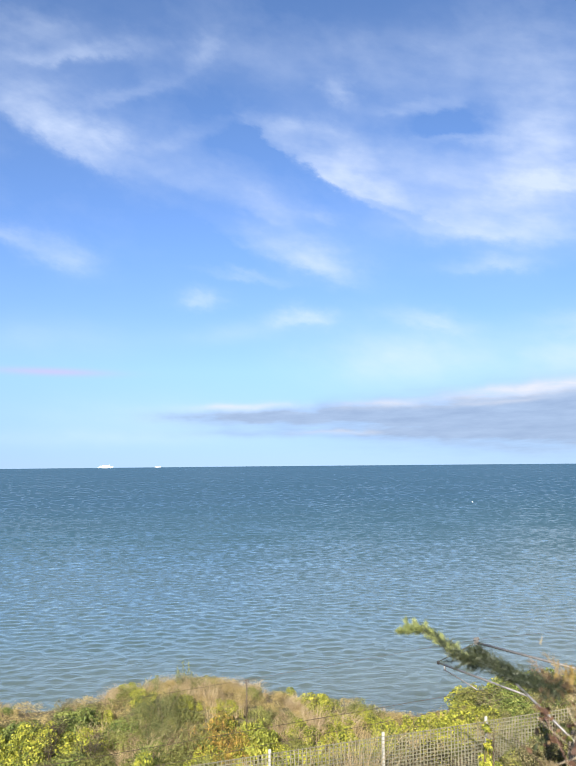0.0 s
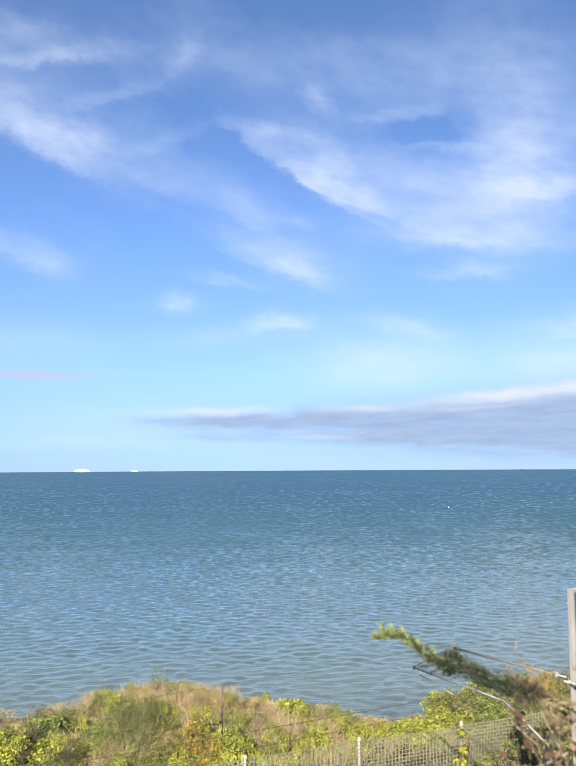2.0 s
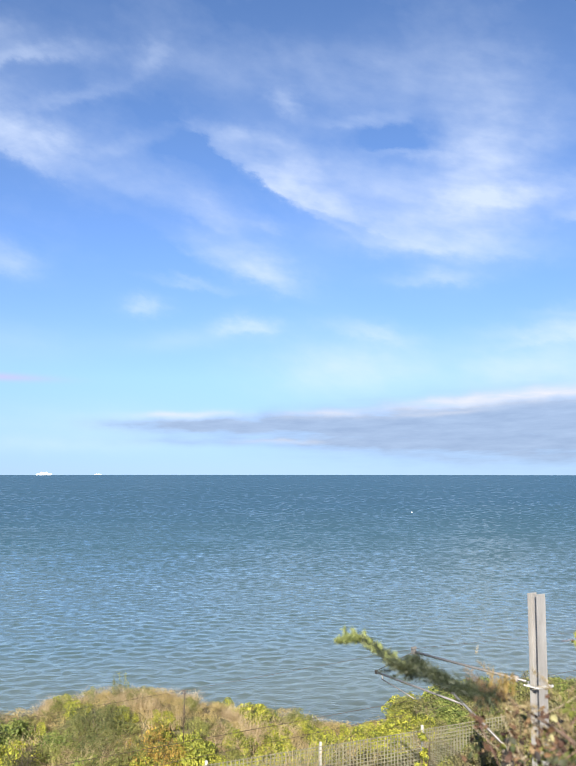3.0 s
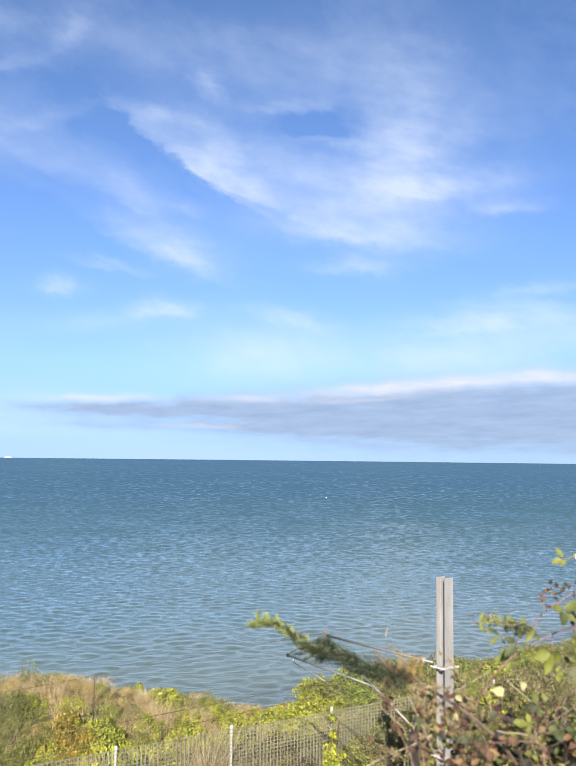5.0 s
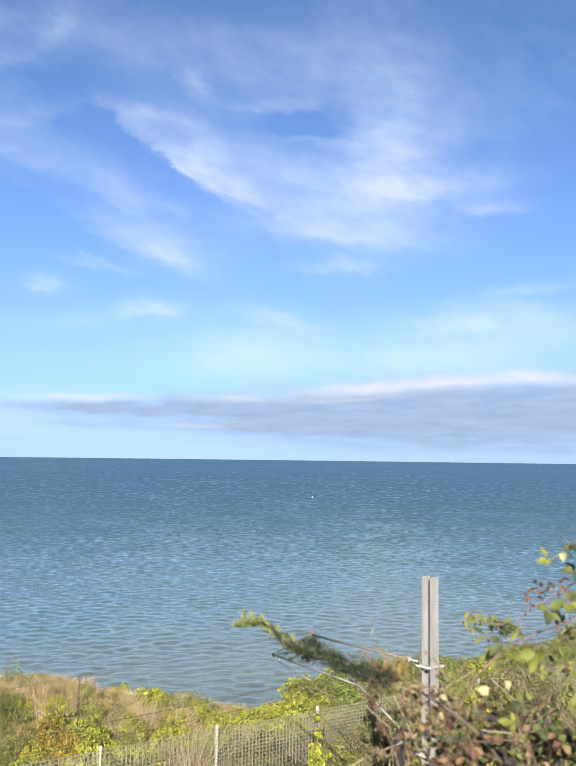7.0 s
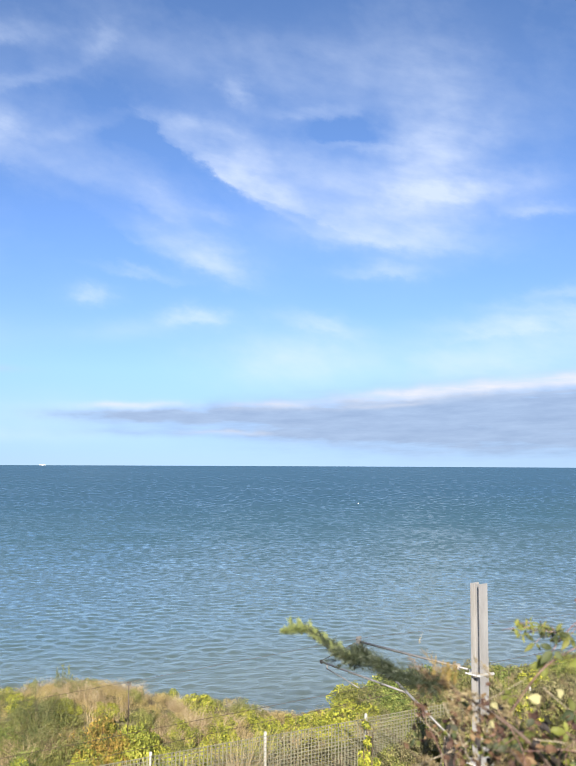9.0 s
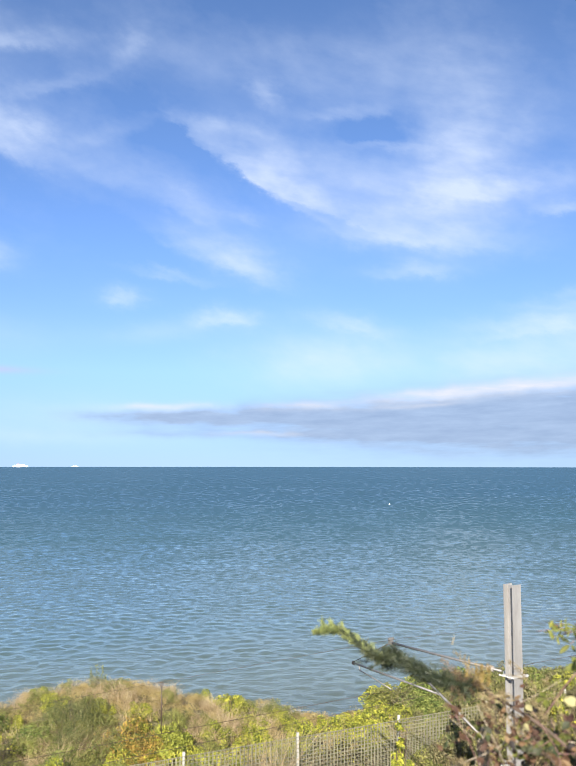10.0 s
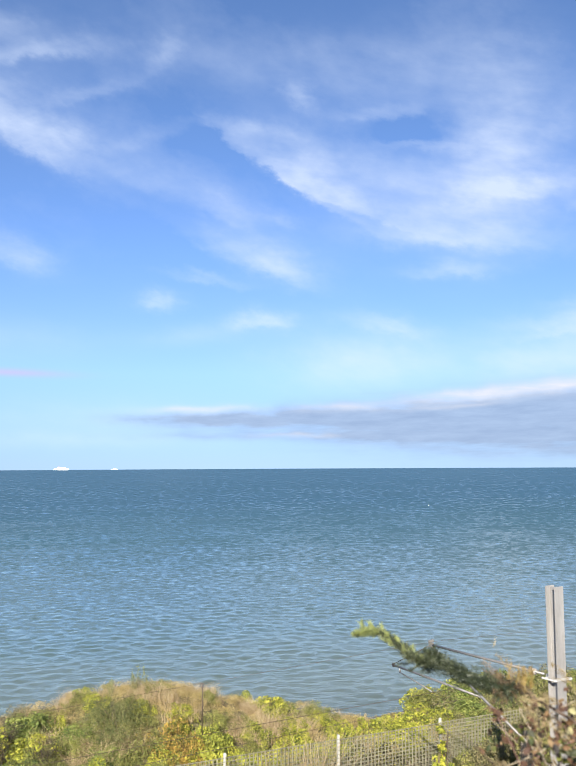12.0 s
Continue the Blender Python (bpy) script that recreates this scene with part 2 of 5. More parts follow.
def single_leaf_material(name, stops, rough=0.68, glow_through=0.3):
    """For leaves that are objects of their own: the tone varies from leaf to leaf."""
    m = Mat(name, rough)
    pick = m.node("ShaderNodeObjectInfo").outputs["Random"]
    vein = m.noise(m.local(), 60, 3)
    col = m.ramp(m.math("ADD", m.math("MULTIPLY", pick, 0.8), m.math("MULTIPLY_ADD", vein, 0.5, -0.18)), stops)
    m.colour(col)
    thin_leaf = m.node("ShaderNodeBsdfTranslucent")
    m.link(col, thin_leaf.inputs[0])
    both = m.node("ShaderNodeMixShader")
    both.inputs[0].default_value = glow_through
    m.link(m.b.outputs[0], both.inputs[1])
    m.link(thin_leaf.outputs[0], both.inputs[2])
    m.link(both.outputs[0], m.t.nodes["Material Output"].inputs[0])
    return m.m


# the ivy's darkest tones paint the shadow holes between its leaves
IVY = leaf_material("ivy_leaf", [(0.0, (0.022, 0.033, 0.011)), (0.28, (0.115, 0.140, 0.022)), (0.6, (0.325, 0.335, 0.036)), (1.0, (0.520, 0.485, 0.065))])
GREEN = leaf_material("green_leaf", [(0.0, (0.030, 0.048, 0.015)), (0.45, (0.141, 0.185, 0.037)), (1.0, (0.333, 0.355, 0.089))])
OLIVE = leaf_material("olive_leaf", [(0.0, (0.037, 0.044, 0.015)), (0.45, (0.165, 0.178, 0.042)), (1.0, (0.345, 0.325, 0.090))])
GOLD = leaf_material("golden_leaf", [(0.0, (0.125, 0.092, 0.033)), (0.5, (0.385, 0.295, 0.110)), (1.0, (0.560, 0.450, 0.210))])
BRIGHT = leaf_material("bright_leaf", [(0.0, (0.035, 0.05, 0.012)), (0.45, (0.205, 0.23, 0.03)), (1.0, (0.41, 0.40, 0.06))])
SAGE = leaf_material("sage_leaf", [(0.0, (0.03, 0.04, 0.018)), (0.45, (0.135, 0.15, 0.05)), (1.0, (0.29, 0.28, 0.10))])
# near-black leaves: the shade inside the undergrowth is put into their colour
SHADE_LEAF = leaf_material("shade_leaf", [(0.0, (0.012, 0.011, 0.007)), (0.5, (0.04, 0.036, 0.018)), (1.0, (0.14, 0.12, 0.055))], 0.85, 0.12)
RUST = leaf_material("rust_leaf", [(0.0, (0.06, 0.08, 0.018)), (0.35, (0.22, 0.19, 0.035)), (0.65, (0.36, 0.22, 0.045)), (1.0, (0.50, 0.34, 0.07))])
BROWN = leaf_material("brown_leaf", [(0.0, (0.045, 0.042, 0.022)), (0.5, (0.160, 0.146, 0.062)), (1.0, (0.320, 0.285, 0.130))])
STRAW = leaf_material("dry_grass_blade", [(0.0, (0.178, 0.126, 0.067)), (0.5, (0.420, 0.315, 0.170)), (1.0, (0.610, 0.500, 0.315))], 0.7, 0.3)
NEEDLE = leaf_material("conifer_needle", [(0.0, (0.015, 0.022, 0.013)), (0.5, (0.037, 0.050, 0.024)), (1.0, (0.104, 0.115, 0.056))], 0.5, 0.2)
NEEDLE_TIP = leaf_material("young_needle", [(0.0, (0.178, 0.222, 0.067)), (1.0, (0.414, 0.444, 0.178))], 0.5, 0.4)
FROND = leaf_material("dry_frond", [(0.0, (0.09, 0.066, 0.032)), (0.5, (0.22, 0.165, 0.078)), (1.0, (0.40, 0.325, 0.18))], 0.75, 0.2)
NEEDLE_GOLD = leaf_material("golden_needle", [(0.0, (0.16, 0.10, 0.028)), (1.0, (0.33, 0.24, 0.075))], 0.6, 0.3)
NEEDLE_DEAD = leaf_material("dead_needle", [(0.0, (0.06, 0.04, 0.02)), (0.6, (0.15, 0.10, 0.055)), (1.0, (0.25, 0.175, 0.10))], 0.7, 0.25)

LEAF_GREEN = single_leaf_material("bramble_green", [(0.0, (0.026, 0.037, 0.015)), (0.45, (0.065, 0.080, 0.023)), (0.8, (0.130, 0.138, 0.031)), (1.0, (0.213, 0.202, 0.036))])
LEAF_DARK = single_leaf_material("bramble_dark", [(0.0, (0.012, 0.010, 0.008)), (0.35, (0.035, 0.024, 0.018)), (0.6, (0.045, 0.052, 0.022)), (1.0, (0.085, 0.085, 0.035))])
LEAF_BROWN = single_leaf_material("bramble_withered", [(0.0, (0.035, 0.016, 0.013)), (0.4, (0.085, 0.042, 0.022)), (0.75, (0.165, 0.095, 0.042)), (1.0, (0.29, 0.23, 0.12))], 0.75, 0.2)
LEAF_LIME = single_leaf_material("bramble_lime", [(0.0, (0.107, 0.122, 0.020)), (0.7, (0.176, 0.189, 0.031)), (1.0, (0.264, 0.244, 0.044))])
LEAF_PALE = single_leaf_material("leaf_underside", [(0.0, (0.366, 0.331, 0.151)), (1.0, (0.480, 0.445, 0.229))], 0.7, 0.3)


def plain(name, low, high_col, rough=0.7, metal=0.0, scale=6.0, bump=0.0, stretch=(1, 1, 1)):
    m = Mat(name, rough, metal)
    vec = m.local()
    coarse, fine = m.noise(vec, scale, 5, 0.6, stretch), m.noise(vec, scale * 9, 4, 0.6, stretch)
    m.colour(m.ramp(m.math("ADD", m.math("MULTIPLY", coarse, 0.7), m.math("MULTIPLY", fine, 0.3)), [(0.3, low), (0.7, high_col)]))
    if bump:
        m.bump(fine, bump, 0.01)
    return m.m


GALV = plain("galvanised_steel", (0.215, 0.207, 0.198), (0.345, 0.335, 0.322), 0.55, 0.2, 5.0, 0.15, (1, 1, 0.25))
GALV_PALE = plain("bright_galvanised_steel", (0.311, 0.303, 0.289), (0.429, 0.422, 0.400), 0.5, 0.2, 9.0)
TUBE = plain("weathered_tube", (0.148, 0.141, 0.133), (0.266, 0.255, 0.240), 0.5, 0.4, 12.0)
WIRE = plain("copper_wire", (0.074, 0.052, 0.037), (0.133, 0.096, 0.074), 0.55, 0.5, 20.0)
CERAMIC = plain("glazed_ceramic", (0.222, 0.204, 0.185), (0.333, 0.303, 0.281), 0.45, 0.0, 30.0)
FENCE_WIRE = plain("fence_mesh_wire", (0.16, 0.15, 0.10), (0.29, 0.275, 0.185), 0.65, 0.1, 4.0)
FENCE_POST = plain("concrete_post", (0.326, 0.318, 0.296), (0.459, 0.451, 0.422), 0.8, 0.0, 7.0, 0.2)
DARK_WOOD = plain("tarred_wood", (0.009, 0.008, 0.007), (0.033, 0.028, 0.024), 0.85, 0.0, 8.0, 0.4, (1, 1, 0.2))
BARK = plain("twig_bark", (0.052, 0.037, 0.026), (0.141, 0.096, 0.067), 0.85, 0.0, 25.0, 0.3)
CANE_RED = plain("red_cane", (0.148, 0.074, 0.063), (0.266, 0.163, 0.133), 0.55, 0.0, 20.0)
CANE_PALE = plain("dry_cane", (0.266, 0.215, 0.141), (0.407, 0.340, 0.244), 0.75, 0.0, 20.0)
CANE_GREEN = plain("green_cane", (0.118, 0.133, 0.037), (0.222, 0.244, 0.074), 0.55, 0.0, 20.0)
FERRY_WHITE = plain("white_ship_paint", (0.78, 0.78, 0.78), (0.86, 0.86, 0.85), 0.5, 0.0, 0.05)
FERRY_RED = plain("red_funnel_paint", (0.45, 0.16, 0.12), (0.55, 0.2, 0.15), 0.5, 0.0, 0.05)
FERRY_DARK = plain("ship_windows", (0.10, 0.12, 0.15), (0.2, 0.22, 0.25), 0.3, 0.0, 0.05)


def soil_material():
    m = Mat("cliff_soil", 0.95)
    p = m.place()
    col = m.ramp(m.noise(p, 0.7, 6, 0.6), [(0.3, (0.110, 0.091, 0.040)), (0.5, (0.206, 0.170, 0.081)), (0.7, (0.308, 0.250, 0.140))])
    col = m.mix(m.math("MULTIPLY", m.noise(p, 14, 4, 0.7), 0.8), col, (0.067, 0.074, 0.023))
    m.colour(col)
    return m.bump(m.noise(p, 9, 6, 0.65), 0.7, 0.08).m


def sea_material():
    """Water, greener and silty over the shallows, dark blue further out."""
    m = Mat("sea_water", 0.13)
    m.b.inputs["IOR"].default_value = 1.45
    m.b.inputs["Specular Tint"].default_value = (1.0, 0.98, 0.84, 1)
    p = m.place()
    sp = m.node("ShaderNodeSeparateXYZ")
    m.link(p, sp.inputs[0])
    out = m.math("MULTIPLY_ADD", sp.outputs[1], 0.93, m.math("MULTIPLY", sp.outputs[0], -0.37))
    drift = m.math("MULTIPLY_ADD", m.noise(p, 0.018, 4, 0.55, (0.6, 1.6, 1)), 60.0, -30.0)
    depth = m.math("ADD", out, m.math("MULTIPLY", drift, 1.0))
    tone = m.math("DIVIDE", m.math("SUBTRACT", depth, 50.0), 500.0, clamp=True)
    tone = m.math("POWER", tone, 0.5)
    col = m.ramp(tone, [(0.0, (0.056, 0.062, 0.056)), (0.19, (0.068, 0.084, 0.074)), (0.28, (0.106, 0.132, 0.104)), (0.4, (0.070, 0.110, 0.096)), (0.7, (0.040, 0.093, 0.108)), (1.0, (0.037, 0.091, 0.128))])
    patches = m.noise(p, 0.012, 4, 0.6, (0.4, 1.6, 1))
    # light that comes back up out of the water does not follow the ripples' slopes
    m.b.inputs["Base Color"].default_value = (0, 0, 0, 1)
    body = m.node("ShaderNodeBsdfDiffuse")
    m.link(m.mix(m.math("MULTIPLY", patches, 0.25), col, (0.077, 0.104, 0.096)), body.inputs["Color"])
    level = m.node("ShaderNodeCombineXYZ")
    level.inputs[2].default_value = 1.0
    m.link(level.outputs[0], body.inputs["Normal"])
    both = m.node("ShaderNodeAddShader")
    m.link(m.b.outputs[0], both.inputs[0])
    m.link(body.outputs[0], both.inputs[1])
    m.link(both.outputs[0], m.t.nodes["Material Output"].inputs[0])
    flat = m.math("MULTIPLY_ADD", sp.outputs[0], sp.outputs[0], m.math("MULTIPLY", sp.outputs[1], sp.outputs[1]))
    dist = m.math("SQRT", flat)

    def fade(start, end):
        return m.math("DIVIDE", m.math("SUBTRACT", end, dist), end - start, clamp=True)

    ripples = m.math("MULTIPLY", m.noise(p, 1.0, 4, 0.6, (0.7, 1.2, 1)), fade(60.0, 150.0))
    fine = m.math("MULTIPLY", m.noise(p, 1.0, 3, 0.6, (2.0, 3.2, 1)), fade(50.0, 110.0))
    height_sum = m.math("MULTIPLY_ADD", fine, 0.10, m.math("MULTIPLY", ripples, 0.8))
    # the slope of the wave faces towards the shore: short chop near by, longer wave groups far out,
    # where one sees only the faces that lean this way
    chop = m.math("MULTIPLY", m.math("SUBTRACT", m.noise(p, 1.0, 4, 0.6, (0.30, 0.62, 1)), 0.5), m.math("MULTIPLY", fade(90.0, 300.0), 0.42))
    bearing = m.math("ARCTAN2", sp.outputs[0], sp.outputs[1])

    def wave_groups(across, along, detail, seed):
        """Wave groups that lengthen with the distance, as the nearer crests hide the troughs behind them."""
        group = m.node("ShaderNodeCombineXYZ")
        m.link(m.math("MULTIPLY", bearing, across), group.inputs[0])
        m.link(m.math("DIVIDE", along, m.math("SQRT", dist)), group.inputs[1])
        group.inputs[2].default_value = seed
        return m.math("SUBTRACT", m.noise(group.outputs[0], 1.0, detail, 0.7), 0.5)

    far_share = m.math("DIVIDE", m.math("SUBTRACT", dist, 240.0), 320.0, clamp=True)
    near_groups = m.math("MULTIPLY", wave_groups(104.0, 1950.0, 4, 4.0), m.math("SUBTRACT", 1.0, far_share))
    groups = m.math("MULTIPLY_ADD", wave_groups(140.0, 1900.0, 2, 0.0), far_share, near_groups)
    groups = m.math("MULTIPLY_ADD", wave_groups(14.0, 330.0, 2, 9.0), 0.25, groups)
    groups = m.math("MULTIPLY", groups, m.math("DIVIDE", m.math("SUBTRACT", dist, 40.0), 180.0, clamp=True))
    lean = m.math("MULTIPLY", m.math("POWER", m.math("DIVIDE", flat, m.math("ADD", flat, 18000.0)), 3.0), 0.32)
    lean = m.math("SUBTRACT", lean, m.math("MULTIPLY", m.math("DIVIDE", dist, 1600.0, clamp=True), 0.06))
    slope = m.math("ADD", m.math("MULTIPLY_ADD", groups, m.math("MULTIPLY_ADD", fade(450.0, 1600.0), 0.55, 0.15), lean), chop)
    back = m.node("ShaderNodeCombineXYZ")
    m.link(m.math("MULTIPLY", m.math("DIVIDE", sp.outputs[0], dist), -1.0), back.inputs[0])
    m.link(m.math("MULTIPLY", m.math("DIVIDE", sp.outputs[1], dist), -1.0), back.inputs[1])
    face = m.node("ShaderNodeVectorMath", operation="MULTIPLY_ADD")
    m.link(back.outputs[0], face.inputs[0])
    m.link(slope, face.inputs[1])
    m.link(m.node("ShaderNodeNewGeometry").outputs["Normal"], face.inputs[2])
    even = m.node("ShaderNodeVectorMath", operation="NORMALIZE")
    m.link(face.outputs[0], even.inputs[0])
    m.bump(height_sum, 1.0, 0.4)
    m.link(even.outputs[0], m.b.inputs["Normal"].links[0].from_node.inputs["Normal"])
    return m.m


SOIL, SEA = soil_material(), sea_material()

# ---------------------------------------------------------------- mesh helpers


def mesh_of(name, verts, faces, material, smooth=False):
    me = bpy.data.meshes.new(name)
    me.from_pydata(verts, [], faces)
    if smooth:
        me.polygons.foreach_set("use_smooth", np.ones(len(me.polygons), dtype=bool))
    me.materials.append(material)
    me.update()
    return me


def quads(name, corners, material):
    """A mesh of loose quads from an array (count, 4, 3)."""
    corners = np.asarray(corners, dtype=np.float32)
    k = len(corners)
    me = bpy.data.meshes.new(name)
    me.vertices.add(4 * k)
    me.vertices.foreach_set("co", corners.reshape(-1))
    me.loops.add(4 * k)
    me.loops.foreach_set("vertex_index", np.arange(4 * k, dtype=np.int32))
    me.polygons.add(k)
    me.polygons.foreach_set("loop_start", np.arange(0, 4 * k, 4, dtype=np.int32))
    me.polygons.foreach_set("loop_total", np.full(k, 4, dtype=np.int32))
    me.materials.append(material)
    me.update(calc_edges=True)
    me.validate()
    return me


def child(name, data, parent, label="", kind=""):
    ob = new(name, data)
    ob.parent = parent
    return tagged(ob, label, kind=kind)


def thing(name, place, label, category, group="", kind=""):
    ob = new(name)
    ob.empty_display_size = 0.2
    ob.location = place
    return tagged(ob, label, category, group, kind)


def bm_mesh(name, bm, material, smooth=False):
    me = bpy.data.meshes.new(name)
    bmesh.ops.recalc_face_normals(bm, faces=bm.faces)
    bm.to_mesh(me)
    bm.free()
    if smooth:
        me.polygons.foreach_set("use_smooth", np.ones(len(me.polygons), dtype=bool))
    me.materials.append(material)
    return me


def add_box(bm, centre, size, turn=0.0, bevel=0.0):
    made = bmesh.ops.create_cube(bm, size=1.0)["verts"]
    m = Matrix.Translation(centre) @ Matrix.Rotation(turn, 4, "Z") @ Matrix.Diagonal((*size, 1))
    bmesh.ops.transform(bm, matrix=m, verts=made)
    if bevel:
        edges = list({e for v in made for e in v.link_edges})
        bmesh.ops.bevel(bm, geom=edges, offset=bevel, segments=2, affect="EDGES")
    return made


def tube(name, points, radii, material, sides=8):
    """A round tube along points, with a radius at each point."""
    pts = [Vector(p) for p in points]
    if isinstance(radii, (int, float)):
        radii = [radii] * len(pts)
    verts, faces = [], []
    side = None
    for k, p in enumerate(pts):
        ahead = (pts[min(k + 1, len(pts) - 1)] - pts[max(k - 1, 0)]).normalized()
        if side is None:
            side = ahead.orthogonal().normalized()
        side = (side - ahead * side.dot(ahead)).normalized()
        other = ahead.cross(side)
        for j in range(sides):
            a = 2 * math.pi * j / sides
            verts.append(p + (side * math.cos(a) + other * math.sin(a)) * radii[k])
    for k in range(len(pts) - 1):
        for j in range(sides):
            a, b = k * sides + j, k * sides + (j + 1) % sides
            faces.append((a, b, b + sides, a + sides))
    faces.append(tuple(range(sides))[::-1])
    faces.append(tuple(range((len(pts) - 1) * sides, len(pts) * sides)))
    return mesh_of(name, [tuple(v) for v in verts], faces, material, True)


def curve_points(controls, steps=8):
    """A smooth line through the controls."""
    c = [Vector(p) for p in controls]
    c = [c[0] * 2 - c[1], *c, c[-1] * 2 - c[-2]]
    out = []
    for k in range(1, len(c) - 2):
        for j in range(steps):
            t = j / steps
            out.append(0.5 * (2 * c[k] + (c[k + 1] - c[k - 1]) * t + (2 * c[k - 1] - 5 * c[k] + 4 * c[k + 1] - c[k + 2]) * t * t
                              + (3 * c[k] - c[k - 1] - 3 * c[k + 1] + c[k + 2]) * t ** 3))
    return out + [c[-2]]


# ---------------------------------------------------------------- ground and sea
ALONG, ACROSS = Vector((0.88, 0.475, 0)), Vector((-0.475, 0.88, 0))  # the railway's line, and the way across it to the sea


def bump_at(x, y, cx, cy, rx, ry):
    return np.exp(-((x - cx) / rx) ** 2 - ((y - cy) / ry) ** 2)


def ground_height(x, y):
    """The land: the bank where one stands, the cutting, the strip beyond the fence, the cliff and the sea bed."""
    s = x * ACROSS.x + y * ACROSS.y
    wave = 0.12 * np.sin(x * 0.9 + 1.3 * np.sin(y * 0.5)) + 0.1 * np.sin(y * 1.1 + 0.7 * x)
    z = np.interp(s, [-4000, 2.7, 3.4, 8.7, 9.4, 14.6, 16.8, 18.2, 20.5, 24.0],
                  [EYE - 1.6, EYE - 1.65, EYE - 2.1, EYE - 8.9, EYE - 9.4, EYE - 9.4, EYE - 8.9, EYE - 8.6, EYE - 8.7, EYE - 8.9])
    strip = np.clip((s - 17.5) / 2.5, 0, 1)
    z = z + strip * (1.8 * bump_at(x, y, -2.2, 25.6, 2.8, 3.6) + 0.22 * bump_at(x, y, -6.0, 25.8, 2.0, 3.0) + 1.85 * bump_at(x, y, -9.0, 26.0, 5.5, 6.0) + 0.8 * bump_at(x, y, 11.5, 30.5, 4.5, 3.5)
                     + 0.5 * bump_at(x, y, 7.5, 28.5, 2.0, 2.0) + 0.75 * bump_at(x, y, 1.6, 27.6, 3.6, 2.6))
    z = z + wave * np.clip(s / 4, 0.15, 1)
    edge = s - (24.6 + 0.42 * np.clip(-x - 1.5, 0, 14) + 0.7 * np.sin(x * 0.33 + 0.6) + 0.35 * np.sin(x * 1.1) - 0.9 * bump_at(x, 0, 4.5, 0, 3.0, 1))
    fall = np.interp(edge, [0, 1.0, 3.0, 7.0, 12.0, 40.0, 300.0], [0, 0.1, 0.42, 0.85, 0.95, 1.06, 1.3])
    base = EYE - 8.5
    return np.where(edge > 0, z - fall * (base - 0.0), z)


def ground():
    def graded(low, high, step):
        near = np.arange(low, high + step, step)
        far = np.array([4, 10, 22, 45, 90, 180, 360, 720, 1400, 2800, 4850])
        return np.concatenate([low - far[::-1], near, near[-1] + far])

    xs, ys = graded(-24, 44, 0.5), graded(-6, 52, 0.5)
    gx, gy = np.meshgrid(xs, ys)
    gz = ground_height(gx, gy)
    nx, ny = len(xs), len(ys)
    verts = np.stack([gx, gy, gz], -1).reshape(-1, 3)
    i = np.arange(nx * ny).reshape(ny, nx)
    faces = np.stack([i[:-1, :-1], i[:-1, 1:], i[1:, 1:], i[1:, :-1]], -1).reshape(-1, 4)
    tagged(new("ground", mesh_of("ground", verts.tolist(), faces.tolist(), SOIL, True)),
           "grassy cliff-top soil falling away to the sea", "ground", kind="structure")


def sea():
    rng = np.random.default_rng(4)
    az = np.radians(np.concatenate([np.arange(-100, -22, 6.0), np.arange(-22, 32, 0.13), np.arange(32, 116, 6.0)]))
    r = [34.0]
    while r[-1] < 4950:
        r.append(r[-1] * (1 + 0.0046 * max(1.0, r[-1] / 420.0) ** 0.8))
    r = np.array(r)
    gaps = np.gradient(r)
    ra, aa = np.meshgrid(r, az, indexing="ij")
    x, y = ra * np.sin(aa), ra * np.cos(aa)
    z = np.zeros_like(x)
    for k in range(90):
        length = 0.7 * (3.2 / 0.7) ** rng.random()
        turn = rng.normal(-0.13, 0.85)
        kx, ky = 2 * np.pi / length * np.sin(turn), 2 * np.pi / length * np.cos(turn)
        amp = 0.0036 * length * np.clip(length / (2.2 * gaps) - 1.0, 0, 1)[:, None]
        z += amp * np.sin(kx * x + ky * y + rng.random() * 6.28)
    z += 1.5 * np.maximum(z, 0) ** 2
    n_r, n_a = x.shape
    i = np.arange(n_r * n_a).reshape(n_r, n_a)
    faces = np.stack([i[:-1, :-1], i[:-1, 1:], i[1:, 1:], i[1:, :-1]], -1).reshape(-1, 4)
    verts = np.stack([x, y, z], -1).reshape(-1, 3)
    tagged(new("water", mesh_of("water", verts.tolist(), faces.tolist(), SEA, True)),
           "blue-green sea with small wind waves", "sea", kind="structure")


ground()
sea()

# ---------------------------------------------------------------- the railway mast with its cantilever
MAST = Vector((4.9, 13.76, 0))
TURN = math.atan2(ALONG.y, ALONG.x)


def mast_point(across, z, along=0.0):
    """A point by its metres from the mast across the line and along it, and its height under the eye."""
    p = MAST + ACROSS * across + ALONG * along
    return Vector((p.x, p.y, EYE + z))


